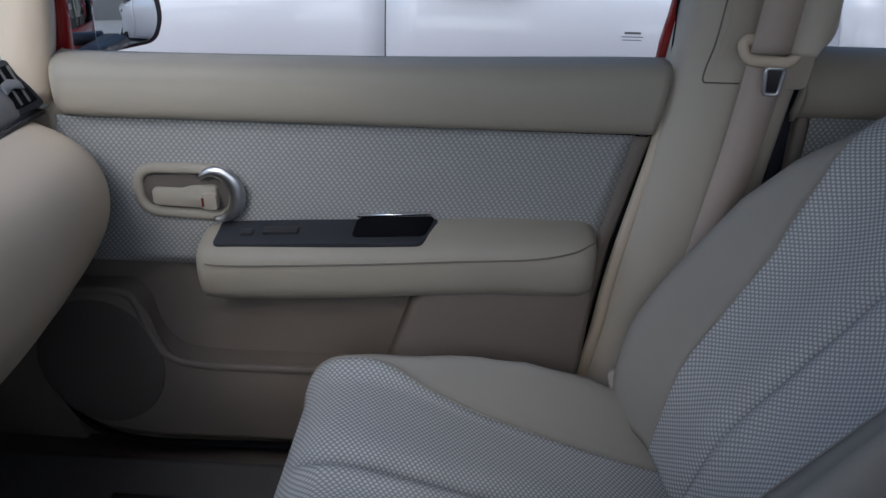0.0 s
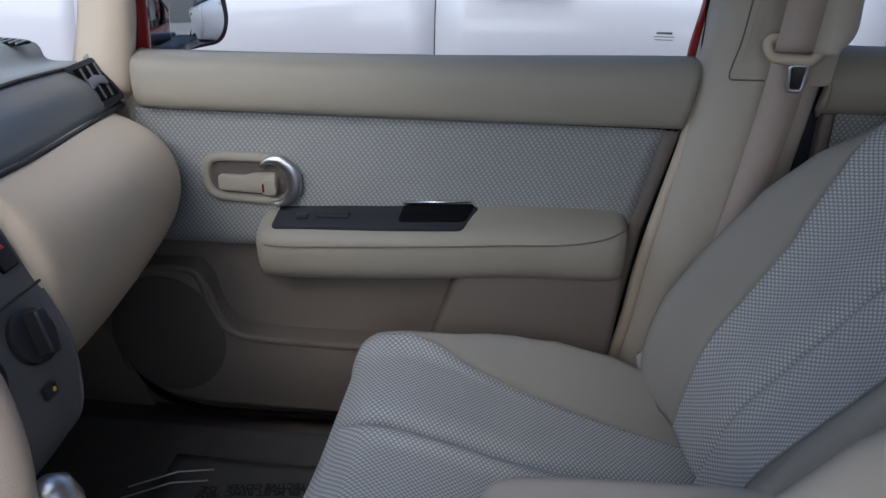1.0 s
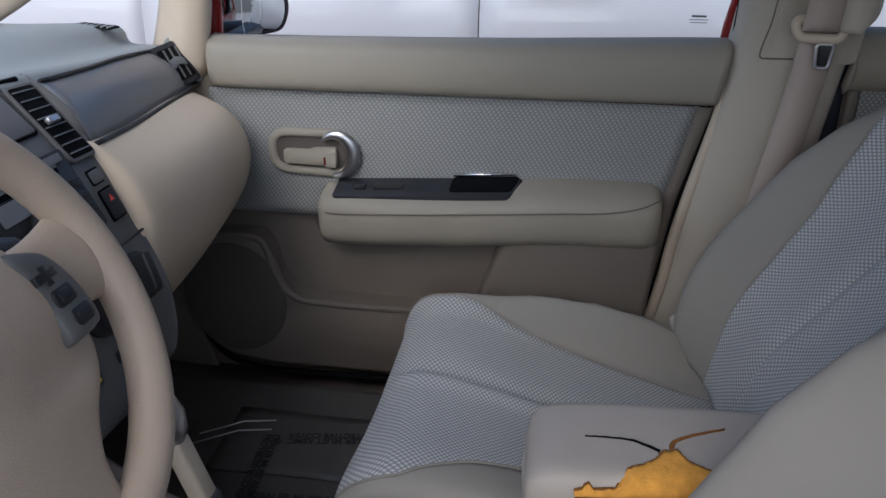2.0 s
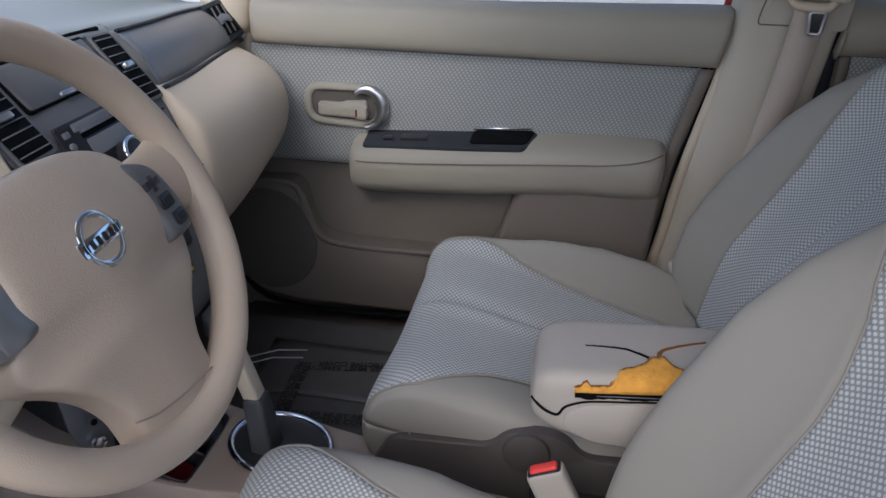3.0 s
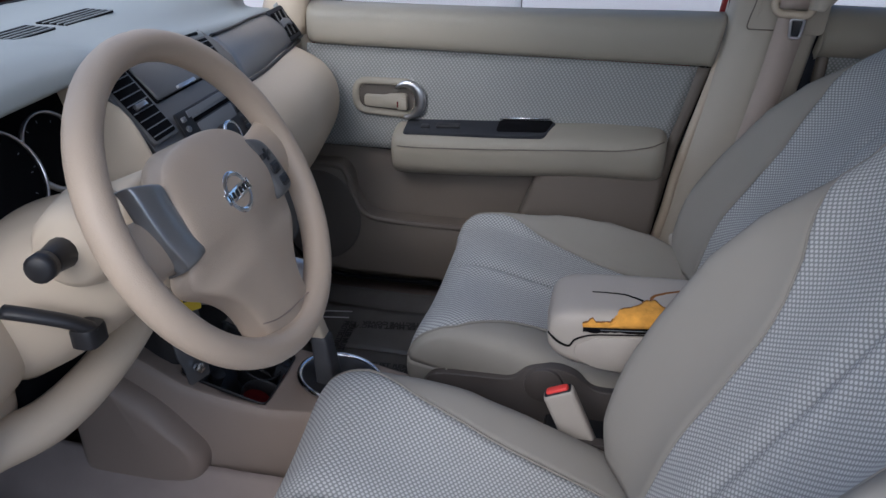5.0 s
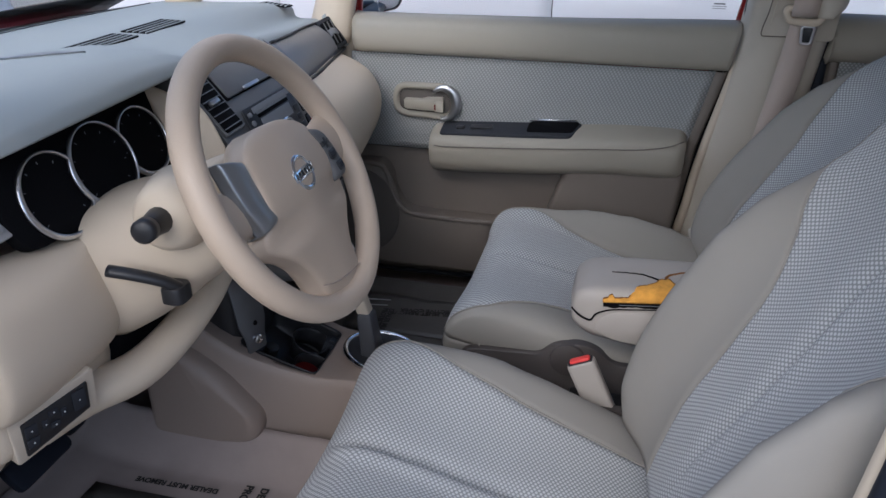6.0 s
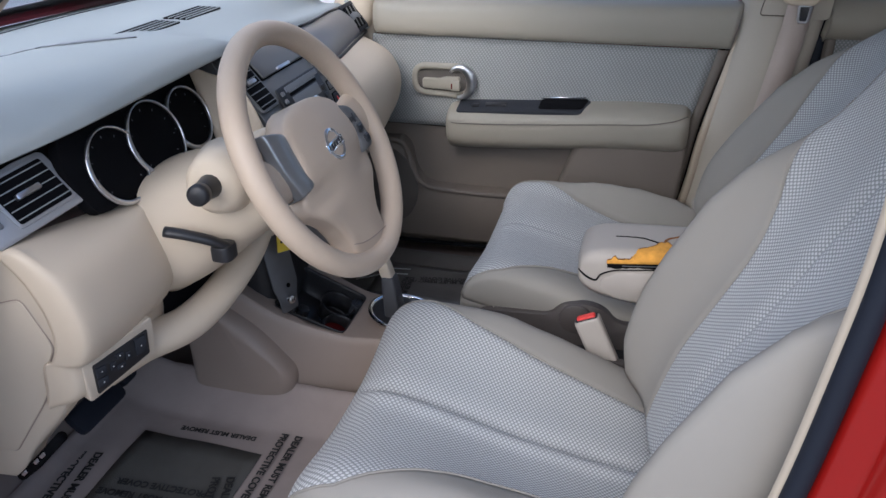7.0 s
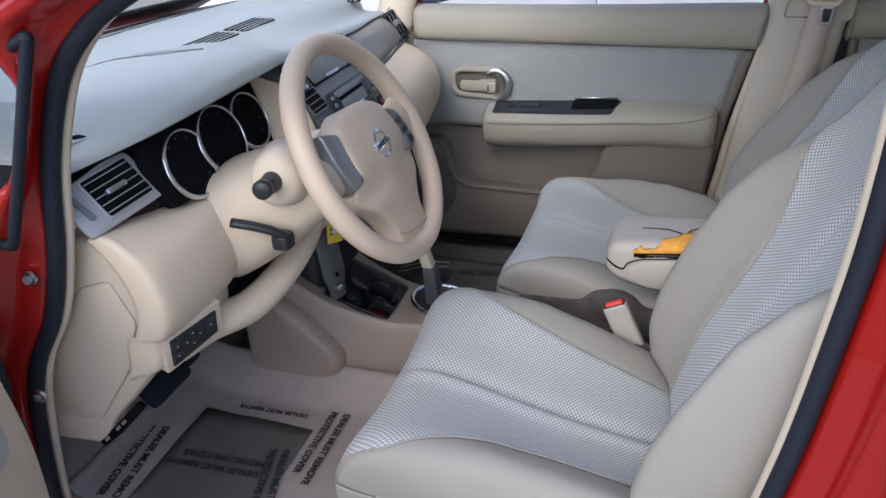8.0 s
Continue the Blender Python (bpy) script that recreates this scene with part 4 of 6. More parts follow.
sx = lambda z: bend(z, SZ, SX)
ctrl = []
for z, x, w in zip(SZ, SX, SW):
    ctrl.append([(x - 0.16, -w - 0.006, z - 0.02), (x - 0.022, -w, z), (x - 0.0085, -w + 0.012, z), (x, 0, z), (x - 0.0085, w - 0.012, z), (x - 0.022, w, z), (x - 0.16, w + 0.006, z - 0.02)])
ctrl.append([(-0.77, -0.17, 1.0), (-0.715, -0.165, 1.002), (-0.705, -0.15, 1.002), (-0.705, 0, 1.004), (-0.705, 0.15, 1.002), (-0.715, 0.165, 1.002), (-0.77, 0.17, 1.0)])
stack = part("console_face", sheet(patch(ctrl, 40, 30)), STACK, dash, "dark grey centre console stack", thick=0.0006)


def on_face(z):
    d = (sx(z + 0.02) - sx(z - 0.02)) / 0.04
    n = Vector((1, 0, -d)).normalized()
    return n, Vector((d, 0, 1)).normalized()


n, u = on_face(0.957)
for sgn in (-1, 1):
    vn = (n + Vector((0, 0.11 * sgn, 0))).normalized()
    vent("stack_vent", (sx(0.957) - 0.0065, sgn * 0.1315, 0.957), vn, u, 0.050, 0.110, 8, stack, "dark air outlet with thin slats", mat=STACK, pad=0.005, knob=0.026)
n, u = on_face(0.98)
part("lid_gap", plate(rect(0.192, 0.072, 0.006), (sx(0.980) - 0.0022, 0, 0.979), n, 0.004, up=u, bevel=0.001), VOID, stack, "dark gap round the lid")
lid = part("storage_lid", plate(rect(0.184, 0.064, 0.005), (sx(0.980) + 0.0005, 0, 0.980), n, 0.004, up=u, bevel=0.002), STACK, stack, "grey storage lid")
part("lid_lip", plate(rect(0.058, 0.007, 0.003), (sx(0.960) + 0.004, -0.004, 0.9605), n, 0.005, up=u, bevel=0.003), SATIN, lid, "bright lid lip")
n, u = on_face(0.888)
rc = Vector((sx(0.888) + 0.001, 0, 0.888))
rad = part("radio", plate(rect(0.190, 0.108, 0.006), rc, n, 0.004, up=u), BLACK, stack, "black car radio")
at_r = lambda y, w: rc + Vector((0, y, 0)) + u * w + n * 0.004
part("disc_slot", plate(rect(0.125, 0.0065, 0.002), at_r(0.006, 0.031), n, 0.001, up=u, bevel=0.0003), VOID, rad, "disc slot")
part("slot_lip", plate(rect(0.125, 0.003, 0.001), at_r(0.006, 0.0365), n, 0.003, up=u, bevel=0.001), GREY, rad)
part("upper_panel", plate(rect(0.150, 0.011, 0.002), at_r(0.01, 0.044), n, 0.002, up=u, bevel=0.0008), GREY, rad)
part("display", plate(rect(0.118, 0.024, 0.003), at_r(0.006, 0.013), n, 0.0015, up=u, bevel=0.0005), GREY, rad, "grey display panel")
for k, z in enumerate((0.040, 0.024)):
    part("radio_button", plate(disc(0.005, 12) if k else rect(0.010, 0.008, 0.002), at_r(-0.082, z), n, 0.004, up=u, bevel=0.001), GREY, rad)
for y in (-0.082, 0.082):
    for z in (0.008, -0.010, -0.028):
        part("radio_button", plate(rect(0.018, 0.012, 0.003), at_r(y, z), n, 0.003, up=u, bevel=0.001), BLACK, rad)
for k in range(6):
    part("radio_button", plate(rect(0.022, 0.010, 0.002), at_r(-0.056 + 0.0225 * k, -0.043), n, 0.003, up=u, bevel=0.001), BLACK, rad)
kn = part("knob", plate(disc(0.021, 28), at_r(0, -0.018), n, 0.019, up=u, bevel=0.004), BLACK, rad, "black knob with a bright rim")
part("knob_rim", ring(bmesh.new(), at_r(0, -0.018) + n * 0.016, n, 0.0205, 0.0036, 32, 8, up=u), CHROME, kn)
for y, z, w, h in ((0.132, 0.887, 0.024, 0.017), (0.134, 0.850, 0.028, 0.040), (-0.132, 0.887, 0.024, 0.017), (-0.134, 0.850, 0.028, 0.040)):
    n, u = on_face(z)
    yn = (n + Vector((0, 0.55 * y, 0))).normalized()
    hole = part("button_gap", plate(rect(w + 0.005, h + 0.005, 0.004), (sx(z) - 0.0074, y, z), yn, 0.0030, up=u, bevel=0.001), VOID, stack)
    bt = part("button", plate(rect(w, h, 0.003), (sx(z) - 0.0064, y, z), yn, 0.0045, up=u, bevel=0.0015), STACK if h < 0.03 else PANEL, hole)
    if h > 0.03 and y > 0:
        part("hazard_mark", plate([(-0.005, 0.004), (0.005, 0.004), (0, 0.013)], Vector((sx(z) - 0.0064, y, z)) + yn * 0.0045, yn, 0.0005, up=u, bevel=0.0002), REDBTN, bt, "red triangle mark")
for sgn in (-1, 1):
    edge = [(bend(z, SZ, SX) - 0.0185, sgn * (bend(z, SZ, SW) - 0.0015), z) for z in [0.66 + 0.35 * k / 20 for k in range(21)]]
    part("edge_strip", tube(bmesh.new(), edge, 0.003, 0.004, n=8, up=(0, 1, 0)), STACK, stack, "thin grey edge strip")
part("dash_gap", tube(bmesh.new(), [(-0.684, -0.155 + 0.300 * k / 12, 1.0150 - 0.005 * abs(k - 5) / 6) for k in range(13)], 0.0036, n=8), VOID, stack, "dark gap under the dash top")
part("stack_joint", tube(bmesh.new(), [(sx(0.806) + 0.0015, -0.155, 0.806), (sx(0.806) + 0.004, 0, 0.806), (sx(0.806) + 0.0015, 0.155, 0.806)], 0.002, n=6), BLACK, stack)
n, u = on_face(0.765)
for y in (-0.094, 0.0, 0.094):
    kn = part("climate_knob", plate(disc(0.034, 28), (sx(0.765) + 0.002, y, 0.765), n, 0.008, up=u, bevel=0.003), BLACK, stack, "round black climate knob")
    part("grip", plate(rect(0.016, 0.056, 0.006), Vector((sx(0.765) + 0.002, y, 0.765)) + n * 0.008, n, 0.020, up=u + Vector((0, 0.25, 0)), bevel=0.005), BLACK, kn)
n, u = on_face(0.705)
for y in (-0.06, 0.0, 0.075):
    bt = part("button", plate(rect(0.022, 0.016, 0.003), (sx(0.705) + 0.001, y, 0.705), n, 0.005, up=u), BLACK, stack)
    part("lamp_dot", plate(disc(0.003, 10), Vector((sx(0.705) + 0.001, y + 0.004, 0.705)) + n * 0.0052, n, 0.0006, up=u, bevel=0.0002), YELLOW, bt, "amber mark")
# Solid block, black in place of the shade in the open space here.
part("stack_base_block", box((-0.86, -0.12, 0.44), (-0.655, 0.12, 0.63), 0.02), BLACK, dash, "solid black block for the shaded space under the stack")

# ---- driver side of the dashboard ----
ctrl = []
for y, dx, f in ((-0.684, -0.05, 0.6), (-0.680, -0.016, 0.95), (-0.668, -0.004, 1), (-0.62, 0.002, 1), (-0.56, 0.004, 1), (-0.50, 0.0, 1), (-0.462, -0.012, 1), (-0.445, -0.05, 0.8)):
    zt = bend(y, (-0.7, -0.6, -0.54, -0.46), (0.878, 0.868, 0.858, 0.852))
    xt = bend(y, (-0.7, -0.54, -0.46), (-0.705, -0.690, -0.665))
    ctrl.append([(xt - 0.03, y, zt), (xt + min(0, dx + 0.02), y, zt - 0.004), (-0.652 + dx, y, 0.835), (-0.632 + dx, y, 0.785), (-0.630 + dx, y, 0.740), (-0.645 + dx, y, 0.706), (-0.662 + dx, y, 0.694), (-0.672 + dx, y, 0.640), (-0.73, y, 0.615)])
part("knee_panel", sheet(patch(ctrl, 40, 40)), BEIGE, dash, "smooth beige knee panel", thick=0.006, side=1)
cap = [(-0.80, 0.88), (-0.735, 0.868), (-0.685, 0.82), (-0.665, 0.76), (-0.675, 0.70), (-0.69, 0.63), (-0.72, 0.59), (-0.80, 0.50), (-0.835, 0.437), (-1.02, 0.42), (-1.02, 0.60), (-0.98, 0.85)]
part("dash_end", plate([(p.x, p.y) for p in rounded([(a, b, 0) for a, b in cap], 0.015)][::-1], (0, -0.645, 0), (0, -1, 0), 0.036, bevel=0.012, segments=4), TRIM, dash, "beige end panel of the dashboard")
fz = [(-0.784, 0.782), (-0.724, 0.802), (-0.690, 0.727), (-0.712, 0.686), (-0.702, 0.672), (-0.745, 0.61), (-0.825, 0.503), (-0.918, 0.497), (-0.905, 0.56), (-0.88, 0.64), (-0.835, 0.715)]
part("fuse_cover", plate([(p.x, p.y) for p in rounded([(a, b, 0) for a, b in fz], 0.012)][::-1], (0, -0.6800, 0), (0, -1, 0), 0.004, bevel=0.002), TRIM, dash, "flat beige fuse box cover")
part("cover_joint", tube(bmesh.new(), [(p.x, -0.6815, p.y) for p in rounded([(a, b, 0) for a, b in fz], 0.012)], 0.0016, 0.0008, n=6, up=(0, 1, 0), loop=True), CONTRIM, dash, "fine joint round the fuse box cover")
# switch bezel: leans towards the door, its inner end higher
sn, su = Vector((0.943, -0.325, -0.05)).normalized(), Vector((0.05, 0.0, 1.0))
sr = axes(sn, su)[0]
sc = Vector((-0.640, -0.616, 0.666))
pan = part("switch_frame", plate([(p.x, p.y) for p in rounded([(-0.060, -0.0425, 0), (0.060, -0.020, 0), (0.062, 0.046, 0), (-0.062, 0.026, 0)], 0.006)], sc - sn * 0.042, sn, 0.040, up=su, bevel=0.003), TRIM, dash, "beige switch surround")
part("switch_plate", plate([(p.x, p.y) for p in rounded([(-0.047, -0.034, 0), (0.047, -0.0125, 0), (0.0485, 0.0305, 0), (-0.047, 0.0175, 0)], 0.003)], sc - sn * 0.004, sn, 0.0045, up=su, bevel=0.001), BLACK, pan, "black switch plate")
for da, db, w, h in ((-0.036, 0.003, 0.017, 0.017), (-0.036, -0.016, 0.017, 0.014), (-0.004, 0.013, 0.014, 0.009), (0.010, 0.005, 0.009, 0.014), (-0.004, -0.007, 0.014, 0.009), (-0.017, 0.001, 0.009, 0.014), (0.033, 0.010, 0.019, 0.030)):
    c = sc + sr * da + axes(sn, su)[1] * db
    key = part("switch_key", plate(rect(w, h, 0.0025), c, sn, 0.0026, up=su, bevel=0.001), PANEL, pan)
    part("mark", plate(disc(0.0012, 8), c + sn * 0.0025, sn, 0.0006, up=su, bevel=0.0002), LIGHTMARK, key)
rel = part("bonnet_release", tube(bmesh.new(), [(-0.842, -0.672, 0.440), (-0.80, -0.674, 0.478), (-0.742, -0.670, 0.540)], 0.011, 0.009, n=10), VOID, dash, "black bonnet release lever")
for f in (0.18, 0.5, 0.66):
    part("release_clip", plate(rect(0.006, 0.014, 0.002), Vector((-0.842, -0.683, 0.440)).lerp(Vector((-0.742, -0.681, 0.540)), f), (0, -1, 0), 0.003, up=(1, 0, 1), bevel=0.001), SATIN, rel, "bright clip on the release lever")
bar = curve([(-0.700, -0.60, 0.63), (-0.668, -0.54, 0.640), (-0.632, -0.46, 0.634), (-0.612, -0.37, 0.652), (-0.602, -0.28, 0.688), (-0.605, -0.21, 0.735), (-0.615, -0.18, 0.78)], 30)
part("knee_bar", tube(bmesh.new(), bar, [0.038 - 0.010 * k / 30 for k in range(31)], [0.033 - 0.011 * k / 30 for k in range(31)], n=16), BEIGE, dash, "curved beige lower bar under the column")
# Solid black box fills the cavity under the column with painted shade.
part("column_cavity_block", box((-0.80, -0.46, 0.60), (-0.66, -0.19, 0.82), 0.01), VOID, dash)
rows = patch([[(-0.70, -0.18, 0.99), (-0.64, -0.178, 0.97), (-0.60, -0.176, 0.90), (-0.575, -0.174, 0.80), (-0.56, -0.172, 0.70)], [(-0.72, -0.188, 1.0), (-0.665, -0.185, 0.97), (-0.63, -0.192, 0.90), (-0.61, -0.21, 0.80), (-0.60, -0.22, 0.68)], [(-0.76, -0.196, 1.0), (-0.72, -0.194, 0.97), (-0.70, -0.205, 0.90), (-0.69, -0.230, 0.80), (-0.68, -0.25, 0.68)]], 10, 16)
part("stack_cheek", sheet(rows), BEIGE, dash, "beige cheek between instruments and stack", thick=0.006, side=1)

# ---- instruments ----
clus = part("instrument_housing", plate([(p.x, p.y) for p in rounded([(-0.175, -0.078, 0), (0.205, -0.085, 0), (0.20, 0.09, 0), (-0.13, 0.09, 0), (-0.190, 0.015, 0)], 0.03)], (-0.725, -0.375, 0.935), (0.93, 0, 0.36), 0.02, up=(-0.36, 0, 0.93)), VOID, dash, "black instrument cluster with three silver-ringed dials")
cn = Vector((0.93, 0, 0.36)).normalized()
cu = Vector((-0.36, 0, 0.93)).normalized()
cc = Vector((-0.725, -0.357, 0.926)) + cn * 0.02
for dy, dz, R in ((-0.108, -0.018, 0.060), (-0.001, -0.012, 0.064), (0.102, -0.008, 0.055)):
    p = cc + Vector((0, dy, 0)) + cu * dz
    dl = part("dial", plate(disc(R, 36), p, cn, 0.003, up=cu, bevel=0.001), VOID, clus)
    way = [(R * math.cos(a), R * math.sin(a), a) for a in [2 * math.pi * (k + 28 * (dy > 0.05)) / 72 + 0.001 for k in range(73)]]
    if abs(dy) > 0.05:
        way = [w for w in way if math.hypot(dy + 0.001 + w[0], dz + 0.012 + w[1]) > 0.0635]
    else:
        way = way[:-1]
    # the arc that is left runs without a break
    gap = max(range(len(way)), key=lambda k: math.hypot(way[k][0] - way[k - 1][0], way[k][1] - way[k - 1][1]))
    way = way[gap:] + way[:gap]
    b = tube(bmesh.new(), [p + cn * 0.008 + Vector((0, w[0], 0)) + cu * w[1] for w in way], [0.0022 + 0.0030 * max(0, math.cos(w[2] - radians(205))) for w in way], 0.0036, n=8, up=cn, loop=abs(dy) < 0.05)
    part("dial_ring", b, SATIN, dl, "satin silver dial ring")
    for k in range(9):
        a = math.radians(-40 + 260 * k / 8)
        part("mark", plate(rect(0.0014, 0.004, 0.0004), p + Vector((0, math.cos(a), 0)) * R * 0.80 + cu * math.sin(a) * R * 0.80 + cn * 0.003, cn, 0.0006, up=(Vector((0, math.cos(a), 0)) + cu * math.sin(a)), bevel=0.0002), GREY, dl)

# ---- steering column ----
col = thing("steering_column", (-0.70, -0.37, 0.82), "beige steering column shroud with black stalks", "steering column")
ax = Vector((-0.885, 0, -0.466))  # towards the dashboard
hub = Vector((-0.397, -0.365, 0.935))
ctrl = []
for d, w, h, dz in ((0.075, 0.055, 0.052, 0.0), (0.085, 0.075, 0.062, 0.0), (0.14, 0.085, 0.070, -0.004), (0.20, 0.10, 0.080, -0.008), (0.27, 0.115, 0.095, -0.008), (0.34, 0.12, 0.10, -0.01)):
    c = hub + ax * d + Vector((0, 0, dz))
    ctrl.append([c + Vector((0, 1, 0)) * w * math.copysign(abs(math.cos(a)) ** 0.75, math.cos(a)) + Vector((-0.466, 0, 0.885)) * h * math.copysign(abs(math.sin(a)) ** 0.75, math.sin(a)) for a in [math.radians(30 * k - 90) for k in range(13)]])
part("shroud", sheet(patch(ctrl, 20, 48)), BEIGE, col, "smooth beige shroud", thick=0.005, side=-1)
def stalk(name, a, b, r0, r1, tip, label):
    st = part(name, tube(bmesh.new(), [Vector(a).lerp(Vector(b), k / 8) for k in range(9)], [r0 + (r1 - r0) * k / 8 for k in range(9)], n=14), BLACK, col, label)
    part("tip", tube(bmesh.new(), [Vector(b), Vector(b) + (Vector(b) - Vector(a)).normalized() * tip * 0.8, Vector(b) + (Vector(b) - Vector(a)).normalized() * tip], [r1 * 1.15, r1 * 1.15, r1 * 0.8], n=16), BLACK, st)
    return st
stalk("indicator_stalk", (-0.527, -0.47, 0.908), (-0.517, -0.524, 0.915), 0.021, 0.014, 0.018, "black stalk with a round end knob")
part("stalk_boss", tube(bmesh.new(), [(-0.53, -0.42, 0.90), (-0.523, -0.475, 0.908), (-0.521, -0.490, 0.910)], [0.060, 0.046, 0.034], n=24), BEIGE, col, "round beige stalk boss")
stalk("wiper_stalk", (-0.53, -0.30, 0.905), (-0.52, -0.17, 0.905), 0.012, 0.014, 0.05, "black wiper stalk")
lv = tube(bmesh.new(), curve([(-0.600, -0.512, 0.838), (-0.570, -0.504, 0.832), (-0.538, -0.488, 0.818), (-0.520, -0.472, 0.800)], 12), 0.0105, 0.008, n=12)
part("tilt_lever", lv, BLACK, col, "black tilt lever")
part("lever_end", box((-0.545, -0.492, 0.783), (-0.512, -0.455, 0.808), 0.006), BLACK, col)

# ---- steering wheel ----
hub = Vector((-0.403, -0.354, 0.930))
wheel = thing("steering_wheel", hub - Vector((0.05, 0, 0.05)), "beige three-spoke steering wheel with silver spoke inserts", "steering wheel")
wa = Vector((0.885, 0, 0.466)).normalized()  # towards the driver
wr = Vector((0, 1, 0))
wu = wa.cross(wr).normalized() * -1
if wu.z < 0:
    wu = -wu
RW = 0.193
wp = lambda a, b, c=0.0: hub + wr * a + wu * b + wa * c
pts = [wp(RW * math.cos(2 * math.pi * k / 72), RW * math.sin(2 * math.pi * k / 72)) for k in range(72)]
part("rim", tube(bmesh.new(), pts, 0.0185, 0.0205, n=16, up=wa, loop=True), WHEEL, wheel, "thick beige grained rim")
# airbag pad: a shield that runs down into the lower spoke
SH_B = (0.076, 0.071, 0.057, 0.034, 0.0, -0.026, -0.042, -0.060, -0.080, -0.105, -0.136, -0.168, -0.180)
SH_W = (0.002, 0.046, 0.078, 0.095, 0.100, 0.108, 0.122, 0.123, 0.102, 0.078, 0.061, 0.058, 0.062)
SH_C = (-0.002, 0.006, 0.013, 0.018, 0.0205, 0.0195, 0.0170, 0.0140, 0.0110, 0.0070, 0.0025, -0.001, -0.002)
ctrl = []
for b_, w, c in zip(SH_B, SH_W, SH_C):
    ctrl.append([wp(w * q, b_, c - e - max(0, w - 0.1) * 0.45 * abs(q)) for q, e in ((-0.80, 0.045), (-1.0, 0.030), (-1.0, 0.012), (-0.95, 0.004), (-0.6, 0.0), (0, -0.003), (0.6, 0.0), (0.95, 0.004), (1.0, 0.012), (1.0, 0.030), (0.80, 0.045))])
pad = part("airbag_pad", sheet(patch(ctrl, 48, 40)), WHEEL, wheel, "smooth beige airbag pad", thick=0.004, side=-1)
line = [wp(p.x, p.y, 0.0075) for p in curve([(-0.072, -0.144, 0), (-0.045, -0.155, 0), (-0.012, -0.162, 0), (0.02, -0.166, 0), (0.042, -0.168, 0)], 20)]
part("pad_joint", tube(bmesh.new(), line, 0.0011, 0.0008, n=6), CONTRIM, pad, "fine joint across the lower spoke")
# badge without letters: a ring and a bar
bc = wp(0.0, -0.002, 0.0235)
b = ring(bmesh.new(), bc, wa, 0.0228, 0.0048, 40, 8, up=wu)
part("badge_ring", b, CHROME, pad, "chrome badge ring")
part("badge_bar", plate(rect(0.060, 0.0155, 0.002), bc - wa * 0.002, wa, 0.006, up=wu, bevel=0.0015), CHROME, pad, "chrome badge bar")
for k in range(6):
    part("badge_mark", plate(rect(0.005, 0.008, 0.001), bc + wr * (-0.0225 + 0.009 * k) + wa * 0.0042, wa, 0.0004, up=wu, bevel=0.0001), BLACK, pad)
# side spokes with inserts
for sgn in (-1, 1):
    ctrl = []
    for a, h, c, cb in ((0.080, 0.040, -0.018, 0.0), (0.11, 0.036, -0.012, 0.0), (0.145, 0.034, -0.010, 0.004), (0.185, 0.042, -0.006, 0.006)):
        ctrl.append([wp(sgn * a, cb + h * math.sin(q), c + 0.014 * math.cos(q)) for q in [math.radians(-180 + 45 * k) for k in range(9)]])
    part("side_spoke", sheet(patch(ctrl, 10, 20)), WHEEL, wheel, "beige side spoke", thick=0.003)
    # left: (outer, inner) edges from top to bottom; the other side carries three buttons
    E = [(0.139, 0.068, 0.097, 0.053), (0.139, 0.034, 0.098, 0.025), (0.137, 0.002, 0.097, -0.002), (0.130, -0.032, 0.093, -0.028)]
    if sgn > 0:
        E = [(0.121, 0.022, 0.084, 0.036), (0.130, 0.004, 0.089, 0.012), (0.134, -0.020, 0.091, -0.016), (0.132, -0.042, 0.090, -0.042)]
    ctrl = []
    dc = 0.003 if sgn > 0 else 0.0
    for oa, ob_, ia, ib in E:
        row = [wp(sgn * (ia + (oa - ia) * f), ib + (ob_ - ib) * f, c) for f, c in ((-0.06, -0.002), (0.0, 0.0115 + dc), (0.10, 0.0165 + dc), (0.5, 0.0175 + dc), (0.9, 0.0125 + dc), (1.0, 0.0075 + dc), (1.05, -0.006))]
        ctrl.append(row)
    ctrl = [[p + wu * 0.003 - wa * 0.012 for p in ctrl[0]]] + ctrl + [[p - wu * 0.003 - wa * 0.012 for p in ctrl[-1]]]
    ins = part("spoke_insert", sheet(patch(ctrl, 24, 20)), INSERT if sgn < 0 else STACK, wheel, "blank silver spoke insert" if sgn < 0 else "dark spoke insert with buttons", thick=0.003)
    if sgn > 0:
        bn = (wa + wr * 0.09).normalized()
        for k in range(3):
            c = wp(0.1025 + 0.0045 * k, 0.010 - 0.0205 * k, 0.0200)
            if k == 0:
                cross = [(-0.004, -0.009), (0.004, -0.009), (0.004, -0.004), (0.013, -0.004), (0.013, 0.004), (0.004, 0.004), (0.004, 0.009), (-0.004, 0.009), (-0.004, 0.004), (-0.013, 0.004), (-0.013, -0.004), (-0.004, -0.004)]
                o = cross
            else:
                o = rect(0.025, 0.016, 0.006, 4)
            part("wheel_button", plate(o, c, bn, 0.0045, up=wu, bevel=0.0015), BLACK, ins, "black button")
            if k:
                part("button_top", plate(rect(0.016, 0.008, 0.003), c + bn * 0.0042, bn, 0.0015, up=wu, bevel=0.0008), PANEL, ins)
part("wheel_boss", tube(bmesh.new(), [hub + ax * d for d in (0.0, 0.03, 0.08)], [0.075, 0.07, 0.05], n=24), WHEEL, wheel)

